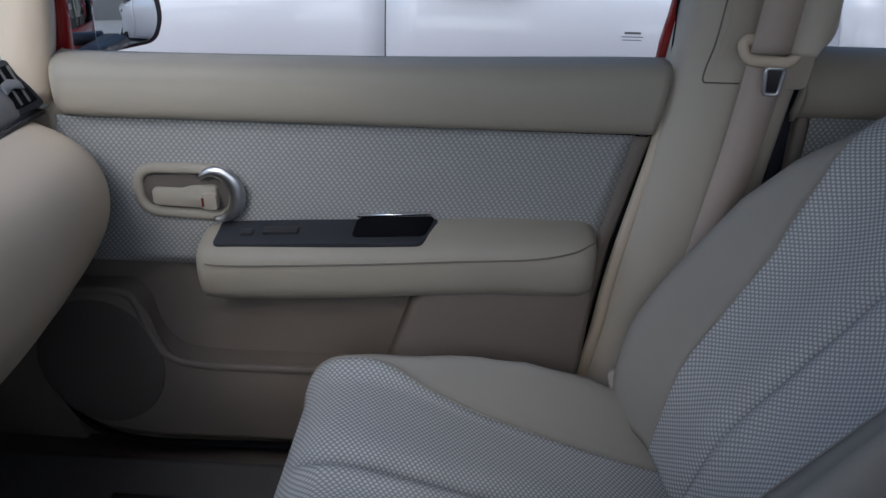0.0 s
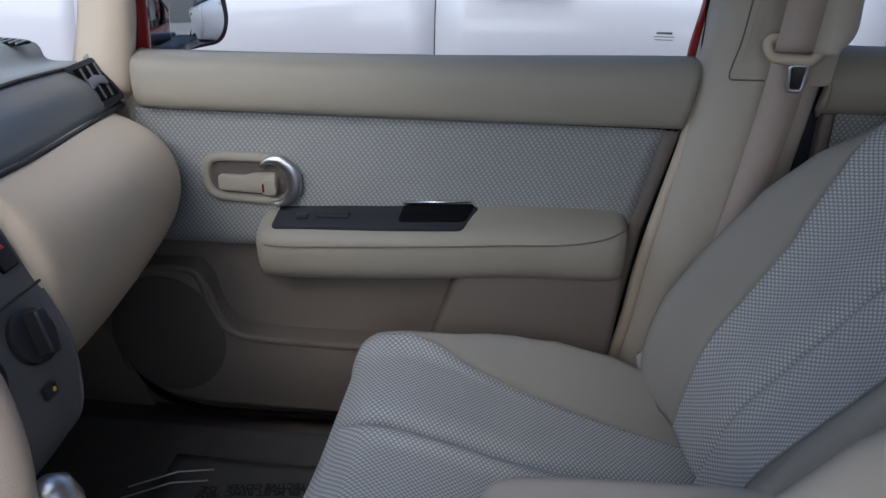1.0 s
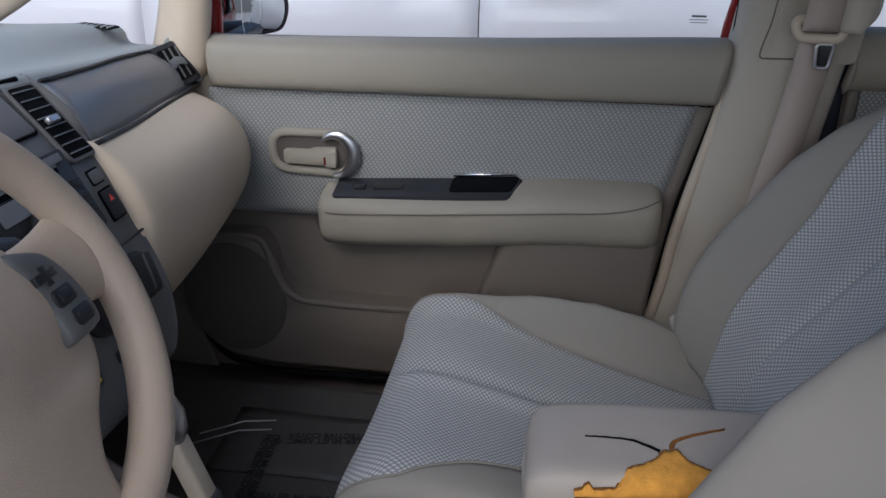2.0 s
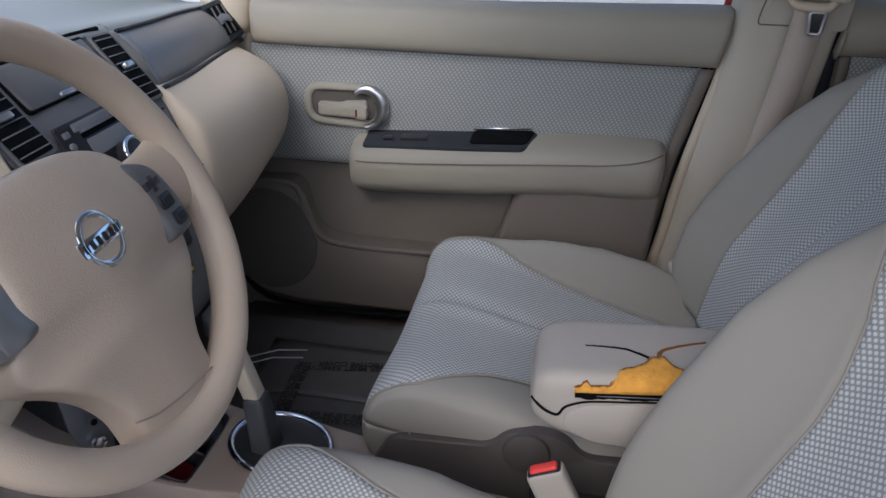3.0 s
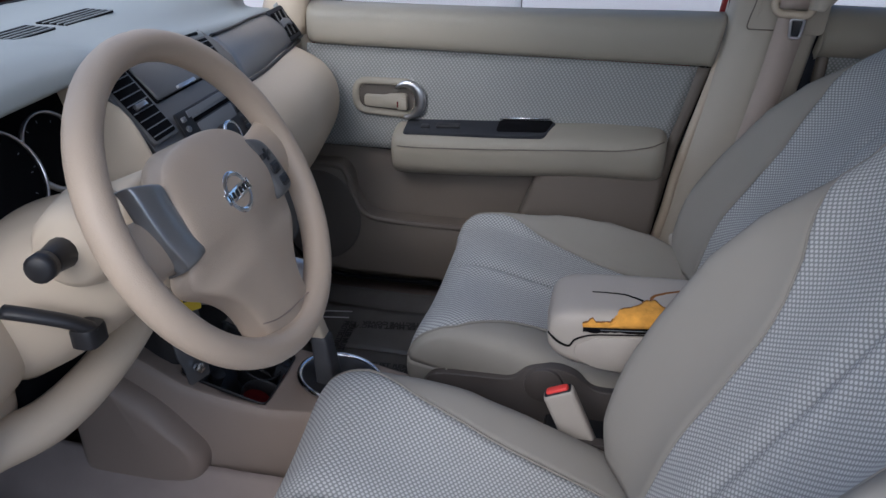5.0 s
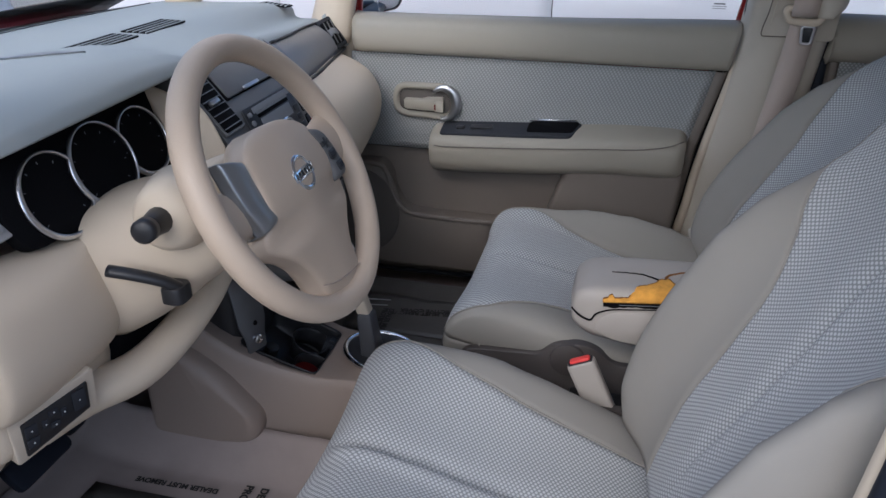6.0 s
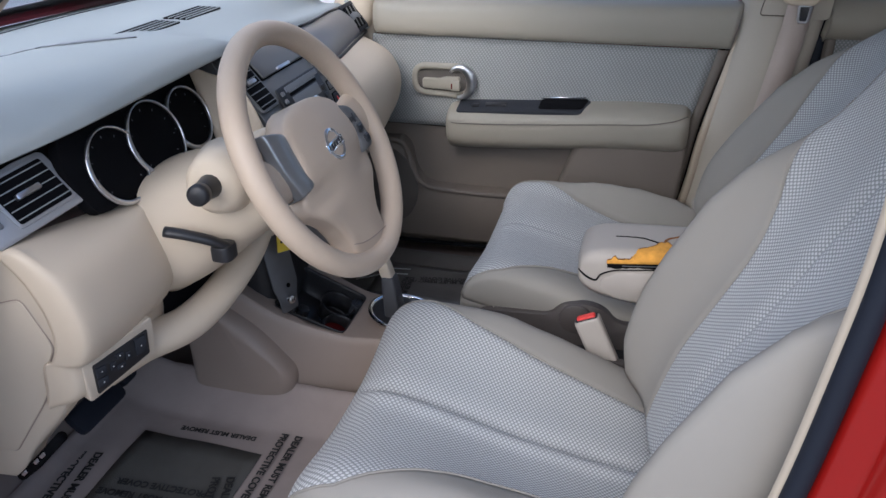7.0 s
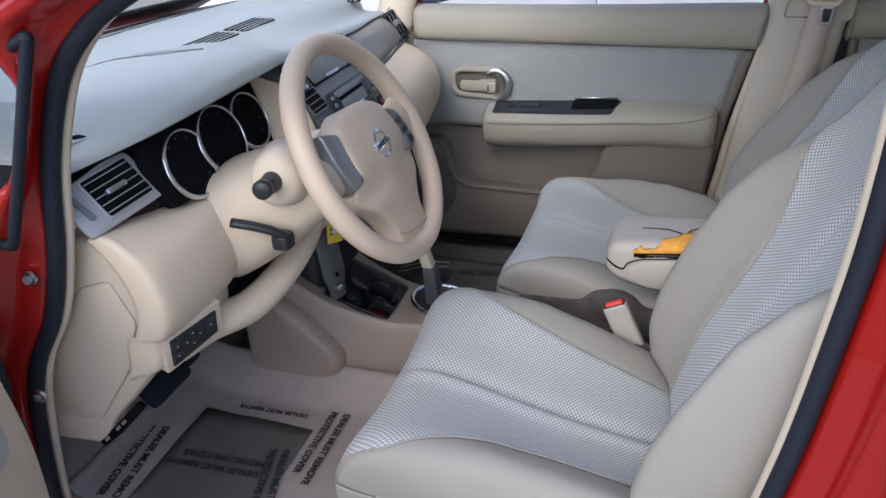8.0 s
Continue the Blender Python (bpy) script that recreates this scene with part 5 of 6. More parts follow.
# ---- centre console ----
con = thing("centre_console", (-0.4, -0.03, 0.20), "beige centre console with cup holders and gear lever", "car console")
CX = (-0.80, -0.70, -0.62, -0.50, -0.40, -0.30, -0.15, 0.05, 0.30)
CZ = (0.56, 0.49, 0.440, 0.402, 0.405, 0.388, 0.36, 0.34, 0.33)
CW = (0.135, 0.128, 0.118, 0.10, 0.095, 0.092, 0.09, 0.088, 0.088)
ctrl = []
for x, z, w in zip(CX, CZ, CW):
    ctrl.append([(x, -w - 0.035, 0.19), (x, -w - 0.022, 0.30), (x, -w - 0.008, z - 0.04), (x, -w + 0.002, z - 0.006), (x, -w + 0.018, z), (x, 0, z - 0.002), (x, w - 0.02, z), (x, w, z - 0.006), (x, w + 0.01, z - 0.04), (x, w + 0.03, 0.19)])
rows = patch(ctrl, 48, 40)
sh = Vector((0, -0.025, 0))
bm = sheet([[Vector(p) + sh for p in r] for r in rows])
# the tray's opening: cut along its four sides, then cleared
MOUTH = [(-0.503, -0.111), (-0.655, -0.121), (-0.655, 0.051), (-0.503, 0.041)]
for a, b in zip(MOUTH, MOUTH[1:] + MOUTH[:1]):
    bmesh.ops.bisect_plane(bm, geom=bm.verts[:] + bm.edges[:] + bm.faces[:], plane_co=(*a, 0.4), plane_no=(b[1] - a[1], a[0] - b[0], 0))
gone = []
for f in bm.faces:
    c = f.calc_center_median()
    if -0.655 < c.x < -0.503 and abs(c.y + 0.035) < 0.076 + 0.0658 * (-0.503 - c.x) and c.z > 0.36:
        gone.append(f)
bmesh.ops.delete(bm, geom=gone, context="FACES")
part("console_body", bm, CONTRIM, con, "beige moulded console body", thick=0.005, side=1)
cz = lambda x: bend(x, CX, CZ)
def deck(x):
    d = (cz(x + 0.03) - cz(x - 0.03)) / 0.06
    return Vector((-d, 0, 1)).normalized(), Vector((-1, 0, -d)).normalized()
n, u = Vector((0.42, 0, 1)).normalized(), Vector((-1, 0, 0.42)).normalized()
mouth = rounded([(x, y, 0) for x, y in MOUTH], 0.014)
bm = bmesh.new()
loops = []
for d, k in ((-0.002, 1.03), (0.004, 1.0), (0.030, 0.98), (0.060, 0.93), (0.064, 0.88)):
    loops.append([bm.verts.new((-0.579 + (p.x + 0.579) * k - 0.3 * d, -0.035 + (p.y + 0.035) * k, cz(p.x) + 0.001 - d)) for p in mouth])
for A, B in zip(loops, loops[1:]):
    for k in range(len(A)):
        bm.faces.new((A[k], A[(k + 1) % len(A)], B[(k + 1) % len(B)], B[k]))
bm.faces.new(loops[-1])
bmesh.ops.recalc_face_normals(bm, faces=bm.faces)
bmesh.ops.reverse_faces(bm, faces=bm.faces)
tray = part("tray", bm, BLACK, con, "deep black cup holder tray", thick=0.002, side=0)
tz = lambda x: cz(x) - 0.062
for x, y, r in ((-0.541, -0.072, 0.036), (-0.575, 0.004, 0.036)):
    b = tube(bmesh.new(), [Vector((x, y, tz(x))) + n * d for d in (0.0, 0.02, 0.040, 0.043)], [r - 0.002, r, r + 0.001, r + 0.003], n=32, cap=False, up=(0, 1, 0))
    part("cup_holder", b, BLACK, tray, "round black cup holder", thick=0.003)
part("cup_bottom", plate(disc(0.031, 20), (-0.541, -0.072, tz(-0.541) + 0.020), n, 0.002, up=u), DULLRED, tray, "dull red cup holder insert")
part("power_socket", plate(disc(0.014, 20), (-0.630, -0.070, tz(-0.630)), n, 0.046, up=u), BLACK, tray, "black power socket")
sw_ = part("tray_switch", plate(rect(0.034, 0.040, 0.004), (-0.530, 0.026, tz(-0.530)), n, 0.048, up=u), PANEL, tray, "dark switch block")
part("key", plate(rect(0.022, 0.022, 0.003), Vector((-0.530, 0.026, tz(-0.530))) + n * 0.0475, n, 0.004, up=u), BLACK, sw_)
# gear gate and lever
n, u = deck(-0.38)
gc = Vector((-0.392, -0.010, cz(-0.392) + 0.002))
gate = part("gear_gate", plate(disc(0.066, 36, 1.15), gc, n, 0.006, up=u), BLACK, con, "black gear gate")
part("gate_ring", ring(bmesh.new(), gc + n * 0.004, n, 0.068, 0.006, 44, 8, sy=1.15, up=u), CHROME, gate, "chrome gate ring")
def post(at, top, w0, d0, w1, d1, r=0.006):
    """A tapered post with a rounded rectangular section."""
    bm = bmesh.new()
    rings = []
    for f in (0.0, 0.06, 0.5, 0.94, 1.0):
        c = Vector(at).lerp(Vector(top), f)
        k = 0.82 if f in (0.0, 1.0) else 1.0
        rings.append([bm.verts.new(c + Vector((a * k, b * k, 0))) for a, b in rect(w0 + (w1 - w0) * f, d0 + (d1 - d0) * f, r, 3)])
    for A, B in zip(rings, rings[1:]):
        for k in range(len(A)):
            bm.faces.new((A[k], A[(k + 1) % len(A)], B[(k + 1) % len(A)], B[k]))
    bm.faces.new(rings[0][::-1])
    bm.faces.new(rings[-1])
    return bm


lev = part("gear_lever", post((-0.408, -0.020, 0.398), (-0.421, -0.020, 0.512), 0.038, 0.050, 0.030, 0.036), SLEEVE, gate, "dark grey sleeve of the gear lever")
part("shaft", post((-0.421, -0.020, 0.505), (-0.452, -0.018, 0.600), 0.027, 0.030, 0.026, 0.030), TRIM, lev, "beige gear lever shaft")
part("shaft_back", post((-0.434, -0.006, 0.500), (-0.462, -0.004, 0.600), 0.020, 0.014, 0.020, 0.014, 0.004), SLEEVE, lev, "dark rear face of the lever")
part("gear_knob", tube(bmesh.new(), [(-0.450, -0.018, 0.592), (-0.454, -0.018, 0.604), (-0.460, -0.018, 0.628), (-0.466, -0.018, 0.652), (-0.469, -0.018, 0.662)], [0.014, 0.023, 0.027, 0.022, 0.008], n=20), SATIN, lev, "satin silver gear knob")
part("knob_button", plate(disc(0.0075, 16), (-0.456, -0.043, 0.622), (0.2, -1, 0.2), 0.006, bevel=0.003), CHROME, lev, "chrome shift button")

# footwell cheek panel beside the driver's right foot
o = [(p.x, p.y) for p in rounded([(-0.845, 0.235, 0), (-0.68, 0.240, 0), (-0.602, 0.268, 0), (-0.592, 0.325, 0), (-0.68, 0.425, 0), (-0.775, 0.49, 0), (-0.79, 0.60, 0), (-0.845, 0.62, 0)], 0.04, 6)]
part("footwell_panel", plate(o, (0, -0.150, 0), (0, -1, 0), 0.052, bevel=0.034, segments=6), CONTRIM, con, "beige footwell side panel")

# ---- armrest beside the driver's seat ----
rest = thing("armrest", (0.10, -0.01, 0.58), "grey-beige folding armrest with a torn cover showing yellow foam", "armrest")
ctrl = []
for x, w, zt, zb in ((-0.008, 0.050, 0.625, 0.595), (-0.002, 0.066, 0.642, 0.580), (0.02, 0.074, 0.656, 0.563), (0.06, 0.077, 0.662, 0.553), (0.16, 0.077, 0.668, 0.540), (0.28, 0.075, 0.672, 0.535), (0.36, 0.070, 0.672, 0.55)):
    c = -0.010
    ctrl.append([(x, c + w * a, zb + (zt - zb) * b) for a, b in ((-0.75, 0.0), (-0.97, 0.18), (-1.0, 0.50), (-0.97, 0.80), (-0.82, 0.97), (-0.4, 1.0), (0.4, 1.0), (0.82, 0.97), (0.98, 0.80), (1.0, 0.5), (0.97, 0.18), (0.75, 0.0), (0.0, -0.02), (-0.75, 0.0))])
rows = patch(ctrl, 40, 78)
bm = sheet(rows)
part("cover", bm, VINYL, rest, "worn grey-beige vinyl cover", thick=0.0006)
tipw = [Vector(p) for p in rows[0]]
bm = bmesh.new()
cen = sum(tipw, Vector()) / len(tipw) + Vector((-0.004, 0, 0))
vs = [bm.verts.new(p) for p in tipw[:-1]]
vc = bm.verts.new(cen)
for k in range(len(vs)):
    bm.faces.new((vs[k], vs[(k + 1) % len(vs)], vc))
part("front_end", bm, VINYL, rest, thick=0.003)


SKIN = [[Vector(p) for p in r[14:52]] for r in rows]


def top_z(x, y):
    """Height of the armrest's upper skin."""
    best = min((p for r in SKIN for p in r), key=lambda p: (p.x - x) ** 2 + (p.y - y) ** 2 - 0.02 * p.z)
    return best.z


# the tear: bulging foam, its ragged curled lip, the open split below and two cracks
rnd = random.Random(4)
TX = (0.047, 0.057, 0.060, 0.0615, 0.066, 0.078, 0.090, 0.096, 0.102, 0.110, 0.120, 0.130, 0.139, 0.143, 0.150, 0.157, 0.162, 0.168, 0.185, 0.215)
TY = (-0.0868, -0.0868, -0.084, -0.085, -0.0868, -0.0860, -0.0862, -0.078, -0.070, -0.066, -0.062, -0.056, -0.047, -0.038, -0.040, -0.034, -0.046, -0.055, -0.064, -0.072)
TZ = (0.6440, 0.6470, 0.6540, 0.6520, 0.6470, 0.6490, 0.6500, 0.6560, 0.6600)
rows = []
for i in range(73):
    x = 0.047 + 0.168 * i / 72
    hi = bend(x, TX, TY) + rnd.uniform(-0.0006, 0.0006)
    low = 0.6405 + 0.10 * (x - 0.047)
    rim = bend(x, TX[:9], TZ) if x < 0.102 else top_z(x, hi) + 0.0015
    r = []
    for j in range(11):
        g = j / 10
        y = -0.0888 + (hi + 0.0888) * g ** 1.4
        z = low + (rim - low) * g ** 0.55 + 0.0016 * math.sin(math.pi * g) * noise.noise(Vector((x * 120, g * 4, 0)))
        if x >= 0.102 and j > 2:
            z = max(z, top_z(x, y) + 0.0014)
        r.append((x, y, z))
    rows.append(r)
part("foam", sheet(rows), FOAM, rest, "exposed yellow-orange foam", thick=0.003, side=-1)
lip = [Vector(r[-1]) + Vector((0, 0.0012, 0.0006)) for r in rows]
part("torn_lip", tube(bmesh.new(), lip, [0.0020 + 0.0024 * rnd.random() for _ in lip], [0.0014 + 0.0008 * rnd.random() for _ in lip], n=6), SCORCH, rest, "curled browned edge of the tear")
curl = [Vector(r[-1]) + Vector((0, 0.0030 + 0.0006 * rnd.random(), 0.0006)) for r in rows]
part("lifted_cover", tube(bmesh.new(), curl, [0.0018 + 0.0008 * rnd.random() for _ in curl], 0.0010, n=8), VINYL, rest, "cover lifted along the tear")
pts = [(0.048 + 0.17 * k / 24, -0.0880, 0.6345 + 0.017 * k / 24 + 0.0012 * rnd.random()) for k in range(25)]
part("dark_split", tube(bmesh.new(), pts, 0.0022, [0.0030 + 0.0034 * rnd.random() + (0.002 if 6 > k or k > 17 else 0) for k in range(25)], n=8), VOID, rest, "dark split along the side")
pts = [(0.075 + 0.14 * k / 20, -0.0896, 0.6380 + 0.014 * k / 20) for k in range(21)]
part("board_edge", tube(bmesh.new(), pts, 0.0010, 0.0008, n=6), GREY, rest, "thin grey board edge in the split")
for A, w in (([(0.058, -0.016), (0.085, -0.017), (0.110, -0.020), (0.126, -0.028), (0.141, -0.037)], 0), ([(0.152, -0.036), (0.154, -0.022), (0.165, -0.012), (0.185, -0.002), (0.215, 0.010)], 1)):
    line = [Vector((p.x, p.y, top_z(p.x, p.y) + 0.0010)) for p in curve([(a, b, 0) for a, b in A], 20)]
    part("crack", tube(bmesh.new(), line, [(0.0006 + 0.0022 * k / 20) if not w else (0.0034 - 0.0018 * k / 20) for k in range(21)], 0.0014, n=6), VOID if not w else SCORCH, rest, "crack in the cover")
side = [(-0.006, -0.072, 0.612), (0.004, -0.082, 0.607), (0.016, -0.0868, 0.602), (0.029, -0.0880, 0.600), (0.036, -0.0882, 0.612), (0.048, -0.0882, 0.620), (0.067, -0.0882, 0.6265), (0.10, -0.0882, 0.6310), (0.16, -0.0882, 0.6385), (0.21, -0.0882, 0.643)]
part("side_split", tube(bmesh.new(), curve(side, 32), [0.0022 - 0.0012 * k / 32 for k in range(33)], n=6), VOID, rest, "dark split in the side seam")
pan = rounded([(0.036, 0.602, 0), (0.040, 0.578, 0), (0.075, 0.562, 0), (0.30, 0.556, 0), (0.30, 0.642, 0), (0.19, 0.6365, 0), (0.066, 0.621, 0)], 0.014, 5)
part("side_panel", plate([(p.x, p.y) for p in pan], (0, -0.0850, 0), (0, -1, 0), 0.0045, bevel=0.003), VINYL, rest, "plain lower side panel")
part("hinge_bracket", tube(bmesh.new(), [(0.34, -0.07, 0.60), (0.34, -0.10, 0.60)], 0.03, n=16), BLACK, rest)

# ---- buckle ----
bk = thing("seat_belt_buckle", (0.06, -0.105, 0.40), "beige seat belt buckle with a red release button", "seat belt buckle")
d = Vector((-0.42, 0, 0.9)).normalized()
c = Vector((0.072, -0.108, 0.410))
part("housing", plate(rect(0.052, 0.026, 0.008), c, d, 0.125, up=(0, 1, 0), bevel=0.006, segments=3), VINYL, bk, "beige plastic housing")
part("button_frame", plate(rect(0.046, 0.021, 0.005), c + d * 0.1235, d, 0.0025, up=(0, 1, 0), bevel=0.001), BLACK, bk)
part("button", plate(rect(0.038, 0.014, 0.004), c + d * 0.1245, d, 0.006, up=(0, 1, 0), bevel=0.003), REDBTN, bk, "red release button")
part("stalk", tube(bmesh.new(), [c + d * 0.01, (0.11, -0.10, 0.36), (0.15, -0.09, 0.30)], 0.014, 0.008, n=10), BLACK, bk)
# dark well between seats and console rear
well = thing("rear_console", (0.15, 0.0, 0.33), "dark plastic console between the front seats", "car part")
part("bezel", box((0.0, -0.07, 0.315), (0.30, 0.06, 0.375), 0.008), BLACK, well)
part("rib", box((0.02, -0.075, 0.372), (0.30, -0.060, 0.384), 0.004), GREY, well)

# ---- seat belt on the centre pillar ----
belt = thing("seat_belt", (0.41, 0.63, 0.70), "beige seat belt hanging on the centre pillar", "seat belt")
def strap(pts, w):
    return [[p - Vector(w[i]) * 0.5, p, p + Vector(w[i]) * 0.5] for i, p in enumerate(pts)]
n = 14
up_ = curve([(0.414, 0.603, 1.030), (0.418, 0.598, 1.10), (0.425, 0.59, 1.25), (0.44, 0.58, 1.38)], n)
part("webbing", sheet(strap(up_, [(0.056, 0.002, 0)] * (n + 1))), WEB, belt, "beige webbing", thick=0.0015)
lo = curve([(0.424, 0.632, 1.02), (0.418, 0.628, 0.96), (0.405, 0.628, 0.85), (0.385, 0.632, 0.70), (0.36, 0.64, 0.45)], n)
part("webbing", sheet(strap(lo, [(0.060, 0.004, 0)] * (n + 1))), WEB, belt, "beige webbing hanging from the guide", thick=0.0015)
loop_ = rounded([(0.376, 0.618, 1.046), (0.386, 0.614, 1.018), (0.450, 0.610, 1.016), (0.460, 0.612, 1.044)], 0.018, 5)
part("guide", tube(bmesh.new(), loop_, 0.0085, 0.0075, n=10, up=(0, 1, 0), loop=True), BEIGE, belt, "beige plastic belt guide")
tg = rounded([(0.416, 0.612, 1.008), (0.419, 0.612, 0.970), (0.440, 0.612, 0.970), (0.443, 0.612, 1.008)], 0.006, 3)
part("tongue_face", plate([(p[0] - 0.432, p[2] - 0.985) for p in tg], (0.432, 0.6145, 0.985), (0, -1, 0), 0.002, bevel=0.0005), BLACK, belt, "black centre of the tongue")
part("tongue", tube(bmesh.new(), tg, 0.0032, n=8, up=(0, 1, 0), loop=True), SATIN, belt, "steel buckle tongue")
part("lower_anchor", plate(rect(0.030, 0.060, 0.012, 4), (0.262, 0.560, 0.485), (-0.35, -0.9, 0.25), 0.012, up=(-0.4, 0, 1), bevel=0.004), VINYL, belt, "pale plastic cover of the lower belt anchor")
# guide recess and shoulder cover on the pillar
part("cover_joint", tube(bmesh.new(), curve([(0.350, 0.630, 1.10), (0.345, 0.6335, 1.038), (0.338, 0.638, 1.000), (0.338, 0.640, 0.980), (0.355, 0.641, 0.978), (0.392, 0.642, 0.978)], 20), 0.0013, n=6), DOORTRIM, car, "fine joint round the belt cover")
part("height_cover", plate([(p.x, p.y) for p in rounded([(-0.055, -0.05, 0), (0.09, -0.05, 0), (0.10, 0.32, 0), (-0.02, 0.32, 0)], 0.012)], (0.405, 0.648, 1.02), (0, -1, -0.12), 0.006, bevel=0.003), PILLAR, car, "beige belt height cover")
ctrl = [[(0.440, 0.66, z), (0.445, 0.60, z), (0.470, 0.585, z), (0.497 - (0.02 if z < 1.05 else 0), 0.60, z), (0.505, 0.67, z)] for z in (1.03, 1.06, 1.12, 1.30, 1.4)]
part("pillar_bulge", sheet(patch(ctrl, 16, 12)), PILLAR, car, "beige padded pillar edge", thick=0.004)

# ---- pedals and loose bits under the dashboard ----
for nm, at, w, h, lab in (("brake_pedal", (-0.88, -0.455, 0.40), 0.125, 0.055, "wide black rubber brake pedal in the footwell"), ("accelerator_pedal", (-0.93, -0.335, 0.40), 0.050, 0.10, "black hanging accelerator pedal in the footwell")):
    pd = thing(nm, (at[0] - 0.1, at[1], at[2] - 0.05), lab, "pedal")
    part("pad", plate(rect(w, h, 0.015), at, (0.72, -0.05, 0.69), 0.016, up=(-0.69, 0, 0.72), bevel=0.006), RUBBER, pd, "ribbed rubber pad")
    part("arm", tube(bmesh.new(), [Vector(at) + Vector((-0.01, 0, 0)), Vector(at) + Vector((-0.09, 0.01, 0.10)), Vector(at) + Vector((-0.14, 0.01, 0.25))], 0.010, 0.016, n=8), BLACK, pd)
br = thing("metal_bracket", (-0.60, -0.145, 0.48), "bare steel bracket hanging under the dashboard", "bracket")
part("strip", plate([(p.x, p.y) for p in rounded([(-0.022, -0.01, 0), (0.022, -0.01, 0), (0.026, 0.02, 0), (0.036, 0.05, 0), (0.036, 0.20, 0), (-0.030, 0.20, 0), (-0.030, 0.05, 0), (-0.022, 0.02, 0)], 0.006)], (-0.605, -0.148, 0.482), (0.9, -0.35, 0.2), 0.004, bevel=0.001), STEEL, br, "flat dull steel strip")
part("bolt", plate(disc(0.010, 14), (-0.601, -0.150, 0.500), (0.9, -0.35, 0.2), 0.010, bevel=0.004), CHROME, br, "bright bolt head")
part("hole", plate(disc(0.005, 12), (-0.6005, -0.150, 0.535), (0.9, -0.35, 0.2), 0.0015, bevel=0.0005), VOID, br)
tag = thing("paper_tag", (-0.60, -0.145, 0.62), "yellow printed paper tag on the column", "tag")
part("card", plate(rect(0.040, 0.045, 0.003), (-0.590, -0.160, 0.648), (0.85, -0.45, 0.1), 0.002, up=(0, 0.15, 1), bevel=0.0005), YELLOW, tag)
for k in range(3):
    part("print", plate(rect(0.026, 0.005, 0.001), Vector((-0.588, -0.161, 0.636 + 0.011 * k)), (0.85, -0.45, 0.1), 0.0006, up=(0, 0.15, 1), bevel=0.0001), INK, tag)
part("print", plate(rect(0.014, 0.018, 0.001), (-0.5878, -0.162, 0.655), (0.85, -0.45, 0.1), 0.0008, up=(0, 0.15, 1), bevel=0.0001), LIGHTMARK, tag)

# ---- floor mats and printed covers ----
def floor_z(x):
    return bend(x, (-1.12, -0.98, -0.90, -0.8), (0.382, 0.245, 0.227, 0.2195))
def rise(y):
    """The driver's cover climbs the side of the tunnel."""
    return 0.065 * max(0.0, min(1.0, (y + 0.265) / 0.095)) ** 1.2 if y < 0 else 0.0
def mat(at, x0, x1, y0, y1, label, dark):
    m = thing("floor_mat", at, label, "floor mat", "floor mats")
    rows = []
    for i in range(71):
        x = x0 + (x1 - x0) * i / 70
        r = []
        for j in range(51):
            y = y0 + (y1 - y0) * j / 50
            r.append((x, y, floor_z(x) + 0.006 + 0.006 * noise.noise(Vector((x * 6, y * 6, 1.0))) + 0.0022 * abs(noise.noise(Vector((x * 22, y * 30, 4.0)))) + rise(y)))
        rows.append(r)
    part("plastic_cover", sheet(rows), FILM if y0 < 0 else DARKFILM, m, "clear wrinkled plastic cover", thick=0.001)
    dx0, dx1, dy0, dy1 = dark
    rows = [[(x, y, floor_z(x) + 0.0115 + 0.006 * noise.noise(Vector((x * 6, y * 6, 1.0)))) for y in [dy0 + (dy1 - dy0) * j / 8 for j in range(9)]] for x in [dx0 + (dx1 - dx0) * i / 10 for i in range(11)]]
    part("mat", sheet(rows), MATDARK if y0 < 0 else DARKFILM, m, "dark grey mat", thick=0.001, side=1)
    return m
m1 = mat((-0.75, -0.42, 0.2), -1.0, -0.30, -0.66, -0.17, "dark floor mat under a printed plastic cover", (-0.885, -0.61, -0.64, -0.335))
m2 = mat((-0.55, 0.40, 0.2), -1.0, -0.18, 0.10, 0.62, "passenger floor mat under a printed plastic cover", (-0.62, -0.30, 0.33, 0.52))
W1, W2 = "DEALER MUST REMOVE", "PROTECTIVE COVER"
def words(parent, at, right, s=0.019, gap=0.032, lines=(W1, W2)):
    r = Vector(right).normalized()
    upv = Vector((-r.y, r.x, 0))
    for k, w in enumerate(lines):
        lettering("print", w, Vector(at) - upv * gap * k, r, upv, s, INK, parent)
words(m1, (-0.935, -0.43, 0.2475), (0.12, -0.99, 0), s=0.0165, gap=0.036)
words(m1, (-0.560, -0.27, 0.2335), (0, -1, 0), s=0.0155, gap=0.032)
words(m1, (-0.655, -0.495, 0.2395), (-1, -0.05, 0), s=0.015, gap=0.030)
words(m1, (-0.640, -0.42, 0.2395), (0.25, -0.97, 0), s=0.016, gap=0.030)
words(m1, (-0.64, -0.295, 0.2335), (-1, -0.03, 0), s=0.012, gap=0.03, lines=(W1,))
words(m2, (-0.501, 0.263, 0.2335), (1, 0.06, 0), s=0.0145, gap=0.017)
words(m2, (-0.520, 0.439, 0.2335), (0.05, -1, 0), s=0.0145, gap=0.017)
words(m2, (-0.303, 0.458, 0.2335), (-0.99, -0.15, 0), s=0.0145, gap=0.017)
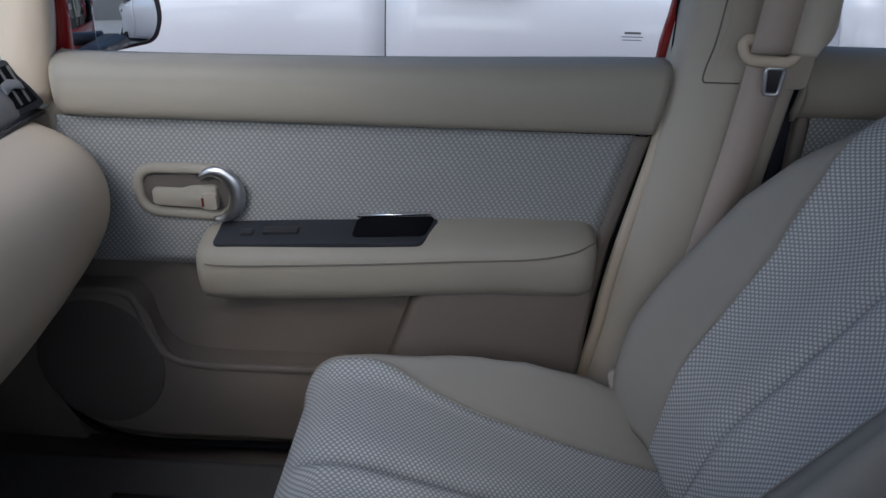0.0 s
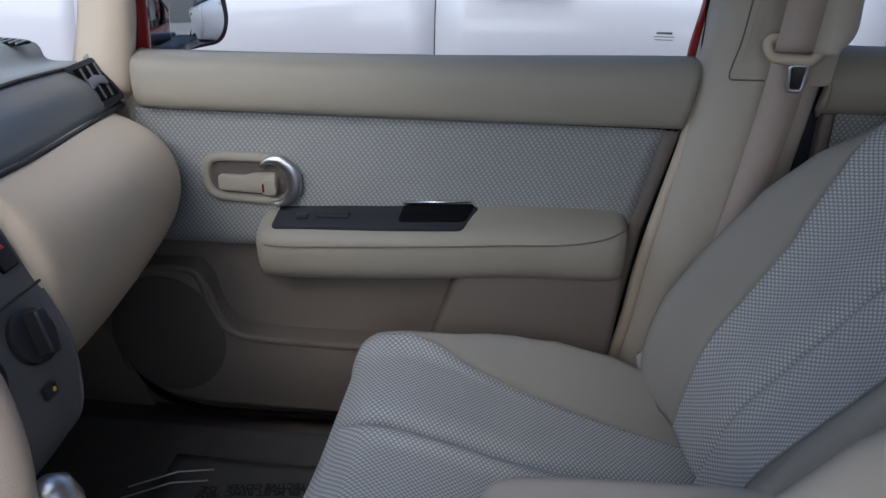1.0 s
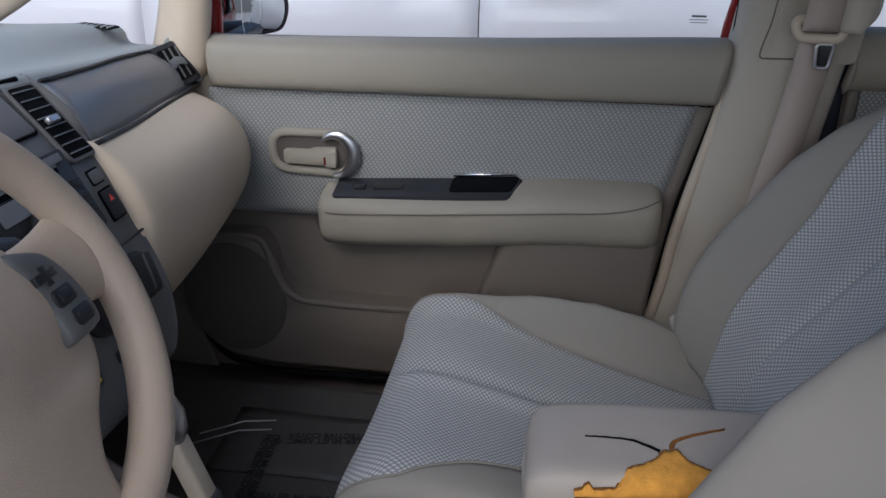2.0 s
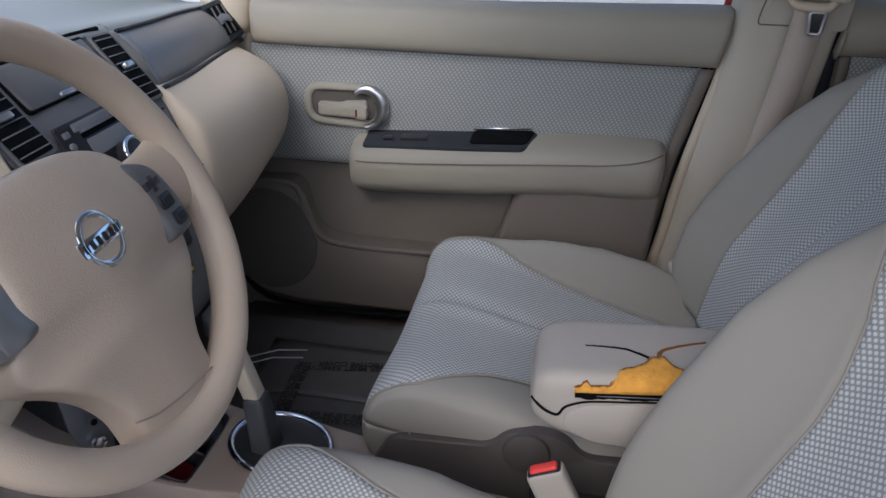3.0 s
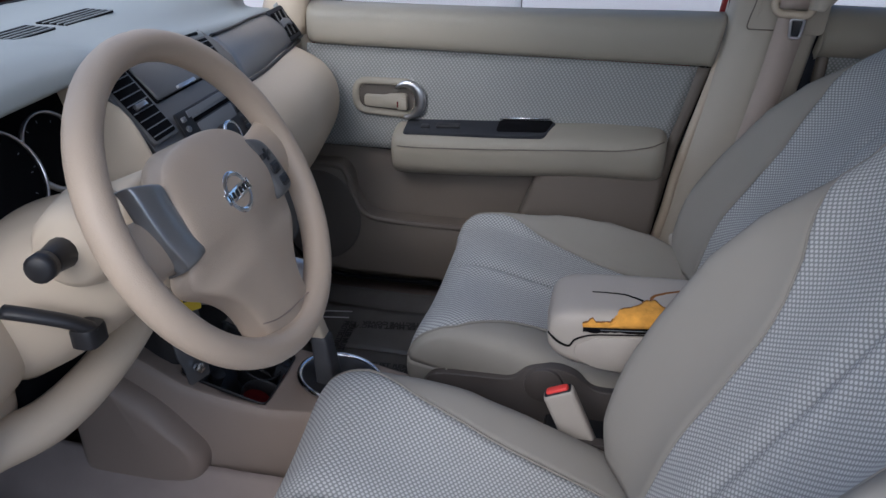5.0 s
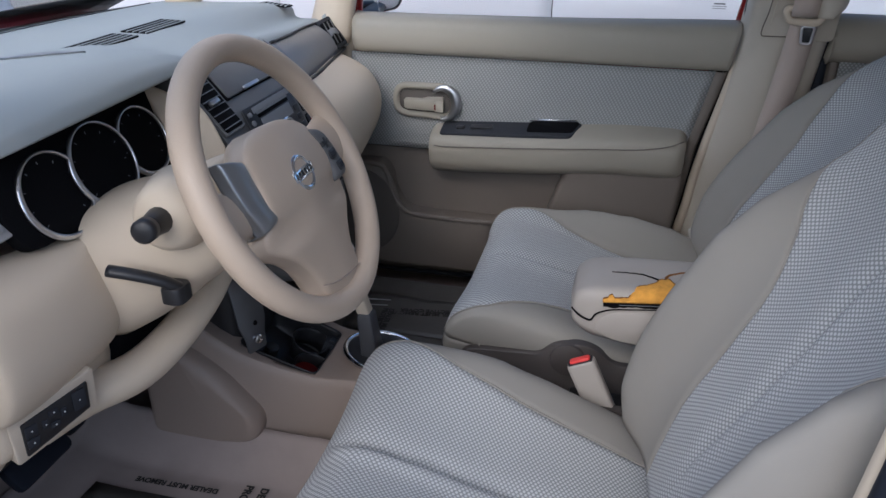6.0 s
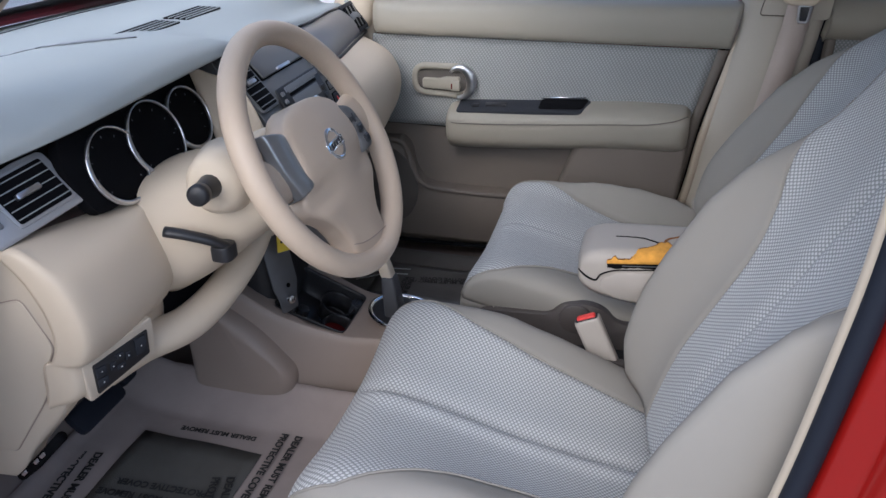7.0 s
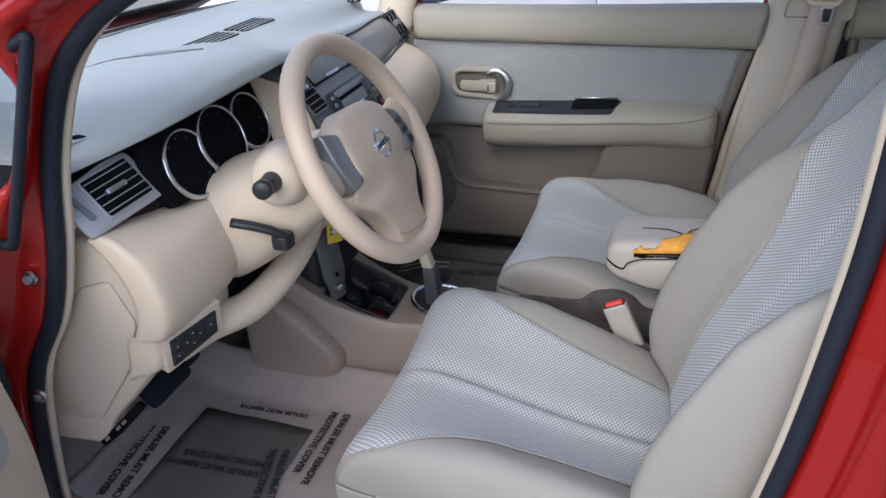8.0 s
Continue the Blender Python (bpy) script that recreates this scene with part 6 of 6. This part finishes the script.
# creases of the film by the passenger's feet, their glint painted as pale tubes
for y, a in ((0.40, 0.05), (0.43, 0.03)):
    part("film_crease", tube(bmesh.new(), [(-0.67, y - 0.012, 0.234), (-0.59, y + 0.028, 0.244), (-0.53, y + 0.052, 0.235)], 0.0016, n=6), LIGHTMARK, m2, "crease coloured pale for its glint")

# ---- driver side outside: corner window, fender, opened door ----
o = [(p.x, p.y) for p in rounded([(-0.648, 1.205, 0), (-0.782, 0.905, 0), (-1.10, 0.93, 0), (-0.86, 1.115, 0)], 0.006)]
q = part("corner_window", tube(bmesh.new(), [(a, -0.775, b) for a, b in o], 0.008, 0.008, n=8, up=(0, 1, 0), loop=True), RUBBER, car, "black-framed corner window")
pane = part("pane", plate(o, (0, -0.772, 0), (0, -1, 0), 0.003, bevel=0.001), PANE, q, "clear pane")
pane.visible_shadow = False
P = curve([(-1.45, -0.74, 0.96), (-1.15, -0.755, 1.07), (-0.86, -0.755, 1.185), (-0.55, -0.73, 1.33), (-0.25, -0.67, 1.46)], 16)
part("a_pillar", tube(bmesh.new(), P, 0.045, 0.04, n=14, up=(0, 1, 0)), RED, car, "red painted windscreen pillar")
rows = patch([[(-0.80, -0.80, 0.93), (-1.1, -0.81, 0.95), (-1.7, -0.80, 0.93)], [(-0.86, -0.83, 0.7), (-1.1, -0.84, 0.7), (-1.7, -0.83, 0.7)], [(-0.98, -0.83, 0.3), (-1.1, -0.84, 0.3), (-1.7, -0.83, 0.3)]], 10, 10)
part("front_wing", sheet(rows), RED, car, "red front wing", thick=0.01)
for x, z in ((-0.80, 0.836), (-0.865, 0.60)):
    bo = part("hinge_bolt", plate(disc(0.012, 16), (x, -0.748, z), (0, -1, 0), 0.006, bevel=0.002), SATIN, car, "steel hinge bolt")
    part("bolt_head", plate(disc(0.007, 6), (x, -0.754, z), (0, -1, 0), 0.006, bevel=0.001), GREY, bo)
rows = patch([[(x, y, z) for y in (-0.72, -0.35, 0, 0.35, 0.72)] for x, z in ((-1.53, 0.90), (-1.66, 0.885), (-1.95, 0.84), (-2.2, 0.74))], 8, 8)
part("bonnet", sheet(rows), RED, car, "red bonnet", thick=0.01)

rows = patch([[(-0.80, 0.81, 0.86), (-1.1, 0.82, 0.85), (-1.7, 0.80, 0.83), (-2.15, 0.74, 0.74)], [(-0.86, 0.83, 0.7), (-1.1, 0.84, 0.7), (-1.7, 0.83, 0.7), (-2.2, 0.76, 0.6)], [(-0.98, 0.83, 0.2), (-1.1, 0.84, 0.2), (-1.7, 0.83, 0.2), (-2.2, 0.76, 0.2)]], 10, 10)
part("front_wing", sheet(rows), RED, car, "red front wing", thick=0.01)
part("front_bumper", box((-2.28, -0.78, 0.08), (-2.14, 0.78, 0.74), 0.05), RED, car, "red front bumper")
part("rear_bumper", box((2.10, -0.78, 0.08), (2.20, 0.78, 0.60), 0.04), RED, car, "red rear bumper")
rows = patch([[(x, y, 1.50 + 0.05 * (1 - (y / 0.62) ** 2) - 0.05 * max(0, x - 1.2)) for y in (-0.66, -0.3, 0, 0.3, 0.66)] for x in (-0.38, 0.2, 0.9, 1.6, 2.08)], 14, 10)
part("roof_skin", sheet(rows), RED, car, "red painted roof", thick=0.01, side=1)
rows = patch([[(2.14, y, z) for y in (-0.74, 0, 0.74)] for z in (0.58, 0.8, 1.0)], 2, 4)
part("tailgate_skin", sheet(rows), RED, car, "red tailgate", thick=0.01)
g = part("rear_window", sheet(patch([[(2.14, y, 1.0) for y in (-0.72, 0, 0.72)], [(2.06, y * 0.88, 1.45) for y in (-0.72, 0, 0.72)]], 2, 4)), GLASS, car, "clear rear window", thick=0.004)
g.visible_shadow = False
for sgn in (-1, 1):
    part("rear_pillar", tube(bmesh.new(), curve([(1.95, 0.76 * sgn, 0.93), (1.92, 0.72 * sgn, 1.2), (1.85, 0.64 * sgn, 1.48)], 8), 0.09, 0.03, n=10, up=(0, 1, 0)), RED, car, "red rear pillar")
    part("roof_rail", tube(bmesh.new(), curve([(-0.36, 0.645 * sgn, 1.475), (0.4, 0.655 * sgn, 1.485), (1.2, 0.65 * sgn, 1.475), (2.0, 0.62 * sgn, 1.44)], 12), 0.028, 0.03, n=10), RED, car, "red roof edge")
    for x in (-1.62, 1.50):
        wh = part("wheel", plate(disc(0.30, 32), (x, sgn * 0.66, 0.22), (0, sgn, 0), 0.19, bevel=0.03), RUBBER, car, "black tyre")
        part("wheel_rim", plate(disc(0.19, 24), (x, sgn * 0.85, 0.22), (0, sgn, 0), 0.012, bevel=0.008), SATIN, wh, "silver wheel rim")
part("outer_skin", plate([(-p.x, p.y) for p in rounded([(-0.90, 0.12, 0), (0.16, 0.12, 0), (0.29, 0.92, 0), (-0.84, 0.90, 0)], 0.03)], (0, 0.80, 0), (0, 1, 0), 0.03, bevel=0.01), RED, door, "red outer door skin")
part("outer_skin", plate([(-p.x, p.y) for p in rounded([(0.17, 0.12, 0), (1.30, 0.12, 0), (1.95, 0.60, 0), (1.95, 0.93, 0), (0.30, 0.92, 0)], 0.03)], (0, 0.80, 0), (0, 1, 0), 0.03, bevel=0.01), RED, rd, "red outer door skin")

dd = thing("driver_door", (-0.87, -0.80, 0.25), "opened driver door with beige trim and dotted cloth", "car door")
th = radians(-72)
def dr(s, o_, z):
    """A place on the opened door: along it from the hinge, inwards from its middle, and height."""
    return Vector((-0.875 + s * math.cos(th) - o_ * math.sin(th), -0.815 + s * math.sin(th) + o_ * math.cos(th), z))
def dplate(pts, o_, depth, r=0.03, bevel=0.01):
    nrm = dr(0, 1, 0) - dr(0, 0, 0)
    base = dr(0, o_, 0)
    O = rounded([(-a, b, 0) for a, b in pts], r, 5)
    return plate([(p.x, p.y) for p in O], base, nrm, depth, bevel=bevel, segments=3)
part("shell", dplate([(0.0, 0.22), (0.95, 0.22), (1.05, 0.97), (0.02, 0.95)], -0.05, 0.08), RED, dd, "red door shell")
part("trim_panel", dplate([(0.07, 0.26), (0.90, 0.24), (1.0, 0.98), (0.10, 0.98), (0.04, 0.6)], 0.03, 0.035, r=0.08), TRIM, dd, "beige inner trim panel")
part("cloth_insert", dplate([(0.10, 0.62), (0.85, 0.64), (0.92, 0.86), (0.12, 0.86)], 0.065, 0.006, r=0.04, bevel=0.004), DOORCLOTH, dd, "dotted cloth insert")
part("door_seal", tube(bmesh.new(), curve([dr(0.03, 0.03, 0.95), dr(0.02, 0.03, 0.6), dr(0.06, 0.03, 0.24)], 10), 0.012, n=8), RUBBER, dd)

# ---- outside ----
def parked(name, at, label, L, side):
    t = thing(name, at, label, "car")
    X, Y = at[0], at[1]
    zz = (0.10, 0.30, 0.55, 0.80, 0.98, 1.10)
    off = (0.04, 0.0, -0.02, -0.03, -0.012, 0.05)
    for a, b, nm in ((-2.1, -1.28, "front_wing"), (-1.276, -0.237, "front_door"), (-0.233, 0.955, "rear_door"), (0.959, 2.2, "rear_wing")):
        ctrl = [[(X + x, Y + o_ + 0.05 * (abs(x) / 2.2) ** 3, z) for z, o_ in zip(zz, off)] for x in (a, a + (b - a) * 0.33, a + (b - a) * 0.66, b)]
        part(nm, sheet(patch(ctrl, 14, 16)), WHITE, t, "white painted panel", thick=0.015, side=1)
    part("dark_gap", box((X - 2.0, Y + 0.02, 0.2), (X + 2.1, Y + 0.06, 1.0), 0.01), VOID, t)
    for x in (-0.15, 1.03):
        hd = curve([(X + x + 0.03, Y - 0.014, 1.034), (X + x + 0.07, Y - 0.045, 1.036), (X + x + 0.16, Y - 0.05, 1.037), (X + x + 0.25, Y - 0.045, 1.036), (X + x + 0.28, Y - 0.014, 1.034)], 12)
        part("door_handle", tube(bmesh.new(), hd, 0.016, 0.011, n=10), WHITE, t, "white door handle")
    ctrl = [[(X + x, Y + 0.05 + 0.10 * k + (0.3 if k == 3 else 0), z) for k, z in enumerate((1.10, 1.25, 1.42, 1.47))] for x in (-1.2, -0.4, 0.6, 1.6)]
    part("side_glass", sheet(patch(ctrl, 8, 8)), DARKGLASS, t, "dark side windows", thick=0.01, side=1)
    ctrl = [[(X + x, Y + y, 1.46 + 0.05 * (y > 0.3) * (y < 1.3)) for y in (0.3, 0.6, 1.2, 1.5)] for x in (-0.9, 0, 1.0, 1.5)]
    part("roof", sheet(patch(ctrl, 6, 6)), WHITE, t, thick=0.02)
    ctrl = [[(X + x, Y + y, z + 0.03 * math.sin(math.pi * y / 1.7)) for y in (0.03, 0.4, 1.3, 1.68)] for x, z in ((-2.2, 0.72), (-1.95, 0.92), (-1.5, 1.02), (-1.15, 1.07))]
    part("bonnet", sheet(patch(ctrl, 8, 8)), WHITE, t, "white bonnet", thick=0.01)
    ctrl = [[(X + x, Y + y, z) for y in (0.03, 0.4, 1.3, 1.68)] for x, z in ((1.62, 1.10), (1.9, 1.08), (2.2, 1.02), (2.25, 0.7))]
    part("boot_lid", sheet(patch(ctrl, 8, 8)), WHITE, t, "white boot lid", thick=0.01)
    for x0, z0, x1, z1, nm in ((-1.17, 1.07, -0.85, 1.47, "windscreen"), (1.65, 1.10, 1.45, 1.47, "rear_window")):
        part(nm, sheet([[(X + x0, Y + 0.06, z0), (X + x0, Y + 0.85, z0 + 0.02), (X + x0, Y + 1.64, z0)], [(X + x1, Y + 0.30, z1), (X + x1, Y + 0.85, z1 + 0.03), (X + x1, Y + 1.45, z1)]]), DARKGLASS, t, "dark window glass", thick=0.006)
    part("far_side", sheet(patch([[(X + x, Y + 1.70 - o_, z) for z, o_ in zip(zz, off)] for x in (-2.1, -0.7, 0.7, 2.2)], 10, 12)), WHITE, t, "white painted side", thick=0.015)
    ctrl = [[(X + x, Y + 1.65 - 0.10 * k - (0.1 if k == 3 else 0), z) for k, z in enumerate((1.10, 1.25, 1.42, 1.47))] for x in (-1.2, -0.4, 0.6, 1.6)]
    part("side_glass", sheet(patch(ctrl, 8, 8)), DARKGLASS, t, "dark side windows", thick=0.01)
    for x, nm in ((-2.2, "front_bumper"), (2.2, "rear_bumper")):
        part(nm, box((X + x - 0.06, Y + 0.03, 0.12), (X + x + 0.06, Y + 1.67, 0.75), 0.05), WHITE, t, "white bumper")
    for x in (-1.45, 1.45):
        part("wheel", plate(disc(0.31, 32), (X + x, Y + 0.02, 0.23), (0, -1, 0), 0.04, bevel=0.02), RUBBER, t, "black tyre")
    return t
parked("parked_car", (0.0, 1.53, -0.08), "white saloon car parked alongside", 4.3, -1)

van = thing("parked_van", (-5.2, 2.6, -0.08), "white vehicle parked ahead, seen through the windscreen", "car")
part("body", plate([(p.x, p.y) for p in rounded([(-1.0, -0.08, 0), (1.0, -0.08, 0), (0.95, 1.1, 0), (0.8, 1.9, 0), (-0.8, 1.9, 0), (-0.95, 1.1, 0)], 0.15, 6)], (-5.2, 2.6, 0), (1, 0, 0), 0.9, bevel=0.2, segments=4), WHITE, van, "white body")
part("rear_window", plate(rect(1.4, 0.5, 0.08), (-4.302, 2.6, 1.45), (1, 0, 0), 0.01), DARKGLASS, van, "dark window")

def added_wall(name, a, b, h, label):
    """A plain unseen wall, added to close the yard and block low sky light, with shallow pilasters."""
    A, B = Vector((*a, -0.08)), Vector((*b, -0.08))
    d = (B - A)
    nrm = Vector((-d.y, d.x, 0)).normalized()
    r, u, n_ = axes(nrm)
    L = d.length
    part(name, plate([(-L / 2, 0), (L / 2, 0), (L / 2, h), (-L / 2, h)], (A + B) / 2, nrm, 0.3, bevel=0.02), BLOCKWALL, None, label, kind="structure", category="wall")
added_wall("wall_south", (14, -16), (-16, -16), 2.5, "plain added wall that blocks low sky behind the driver side")
added_wall("wall_west", (-16, -16), (-16, 12), 4.0, "plain added wall that blocks low sky ahead of the car")
added_wall("wall_north", (-16, 12), (14, 12), 4.5, "plain added wall that blocks low sky beyond the parked car")
added_wall("wall_east", (14, 12), (14, -16), 4.5, "plain added wall that blocks low sky behind the car")
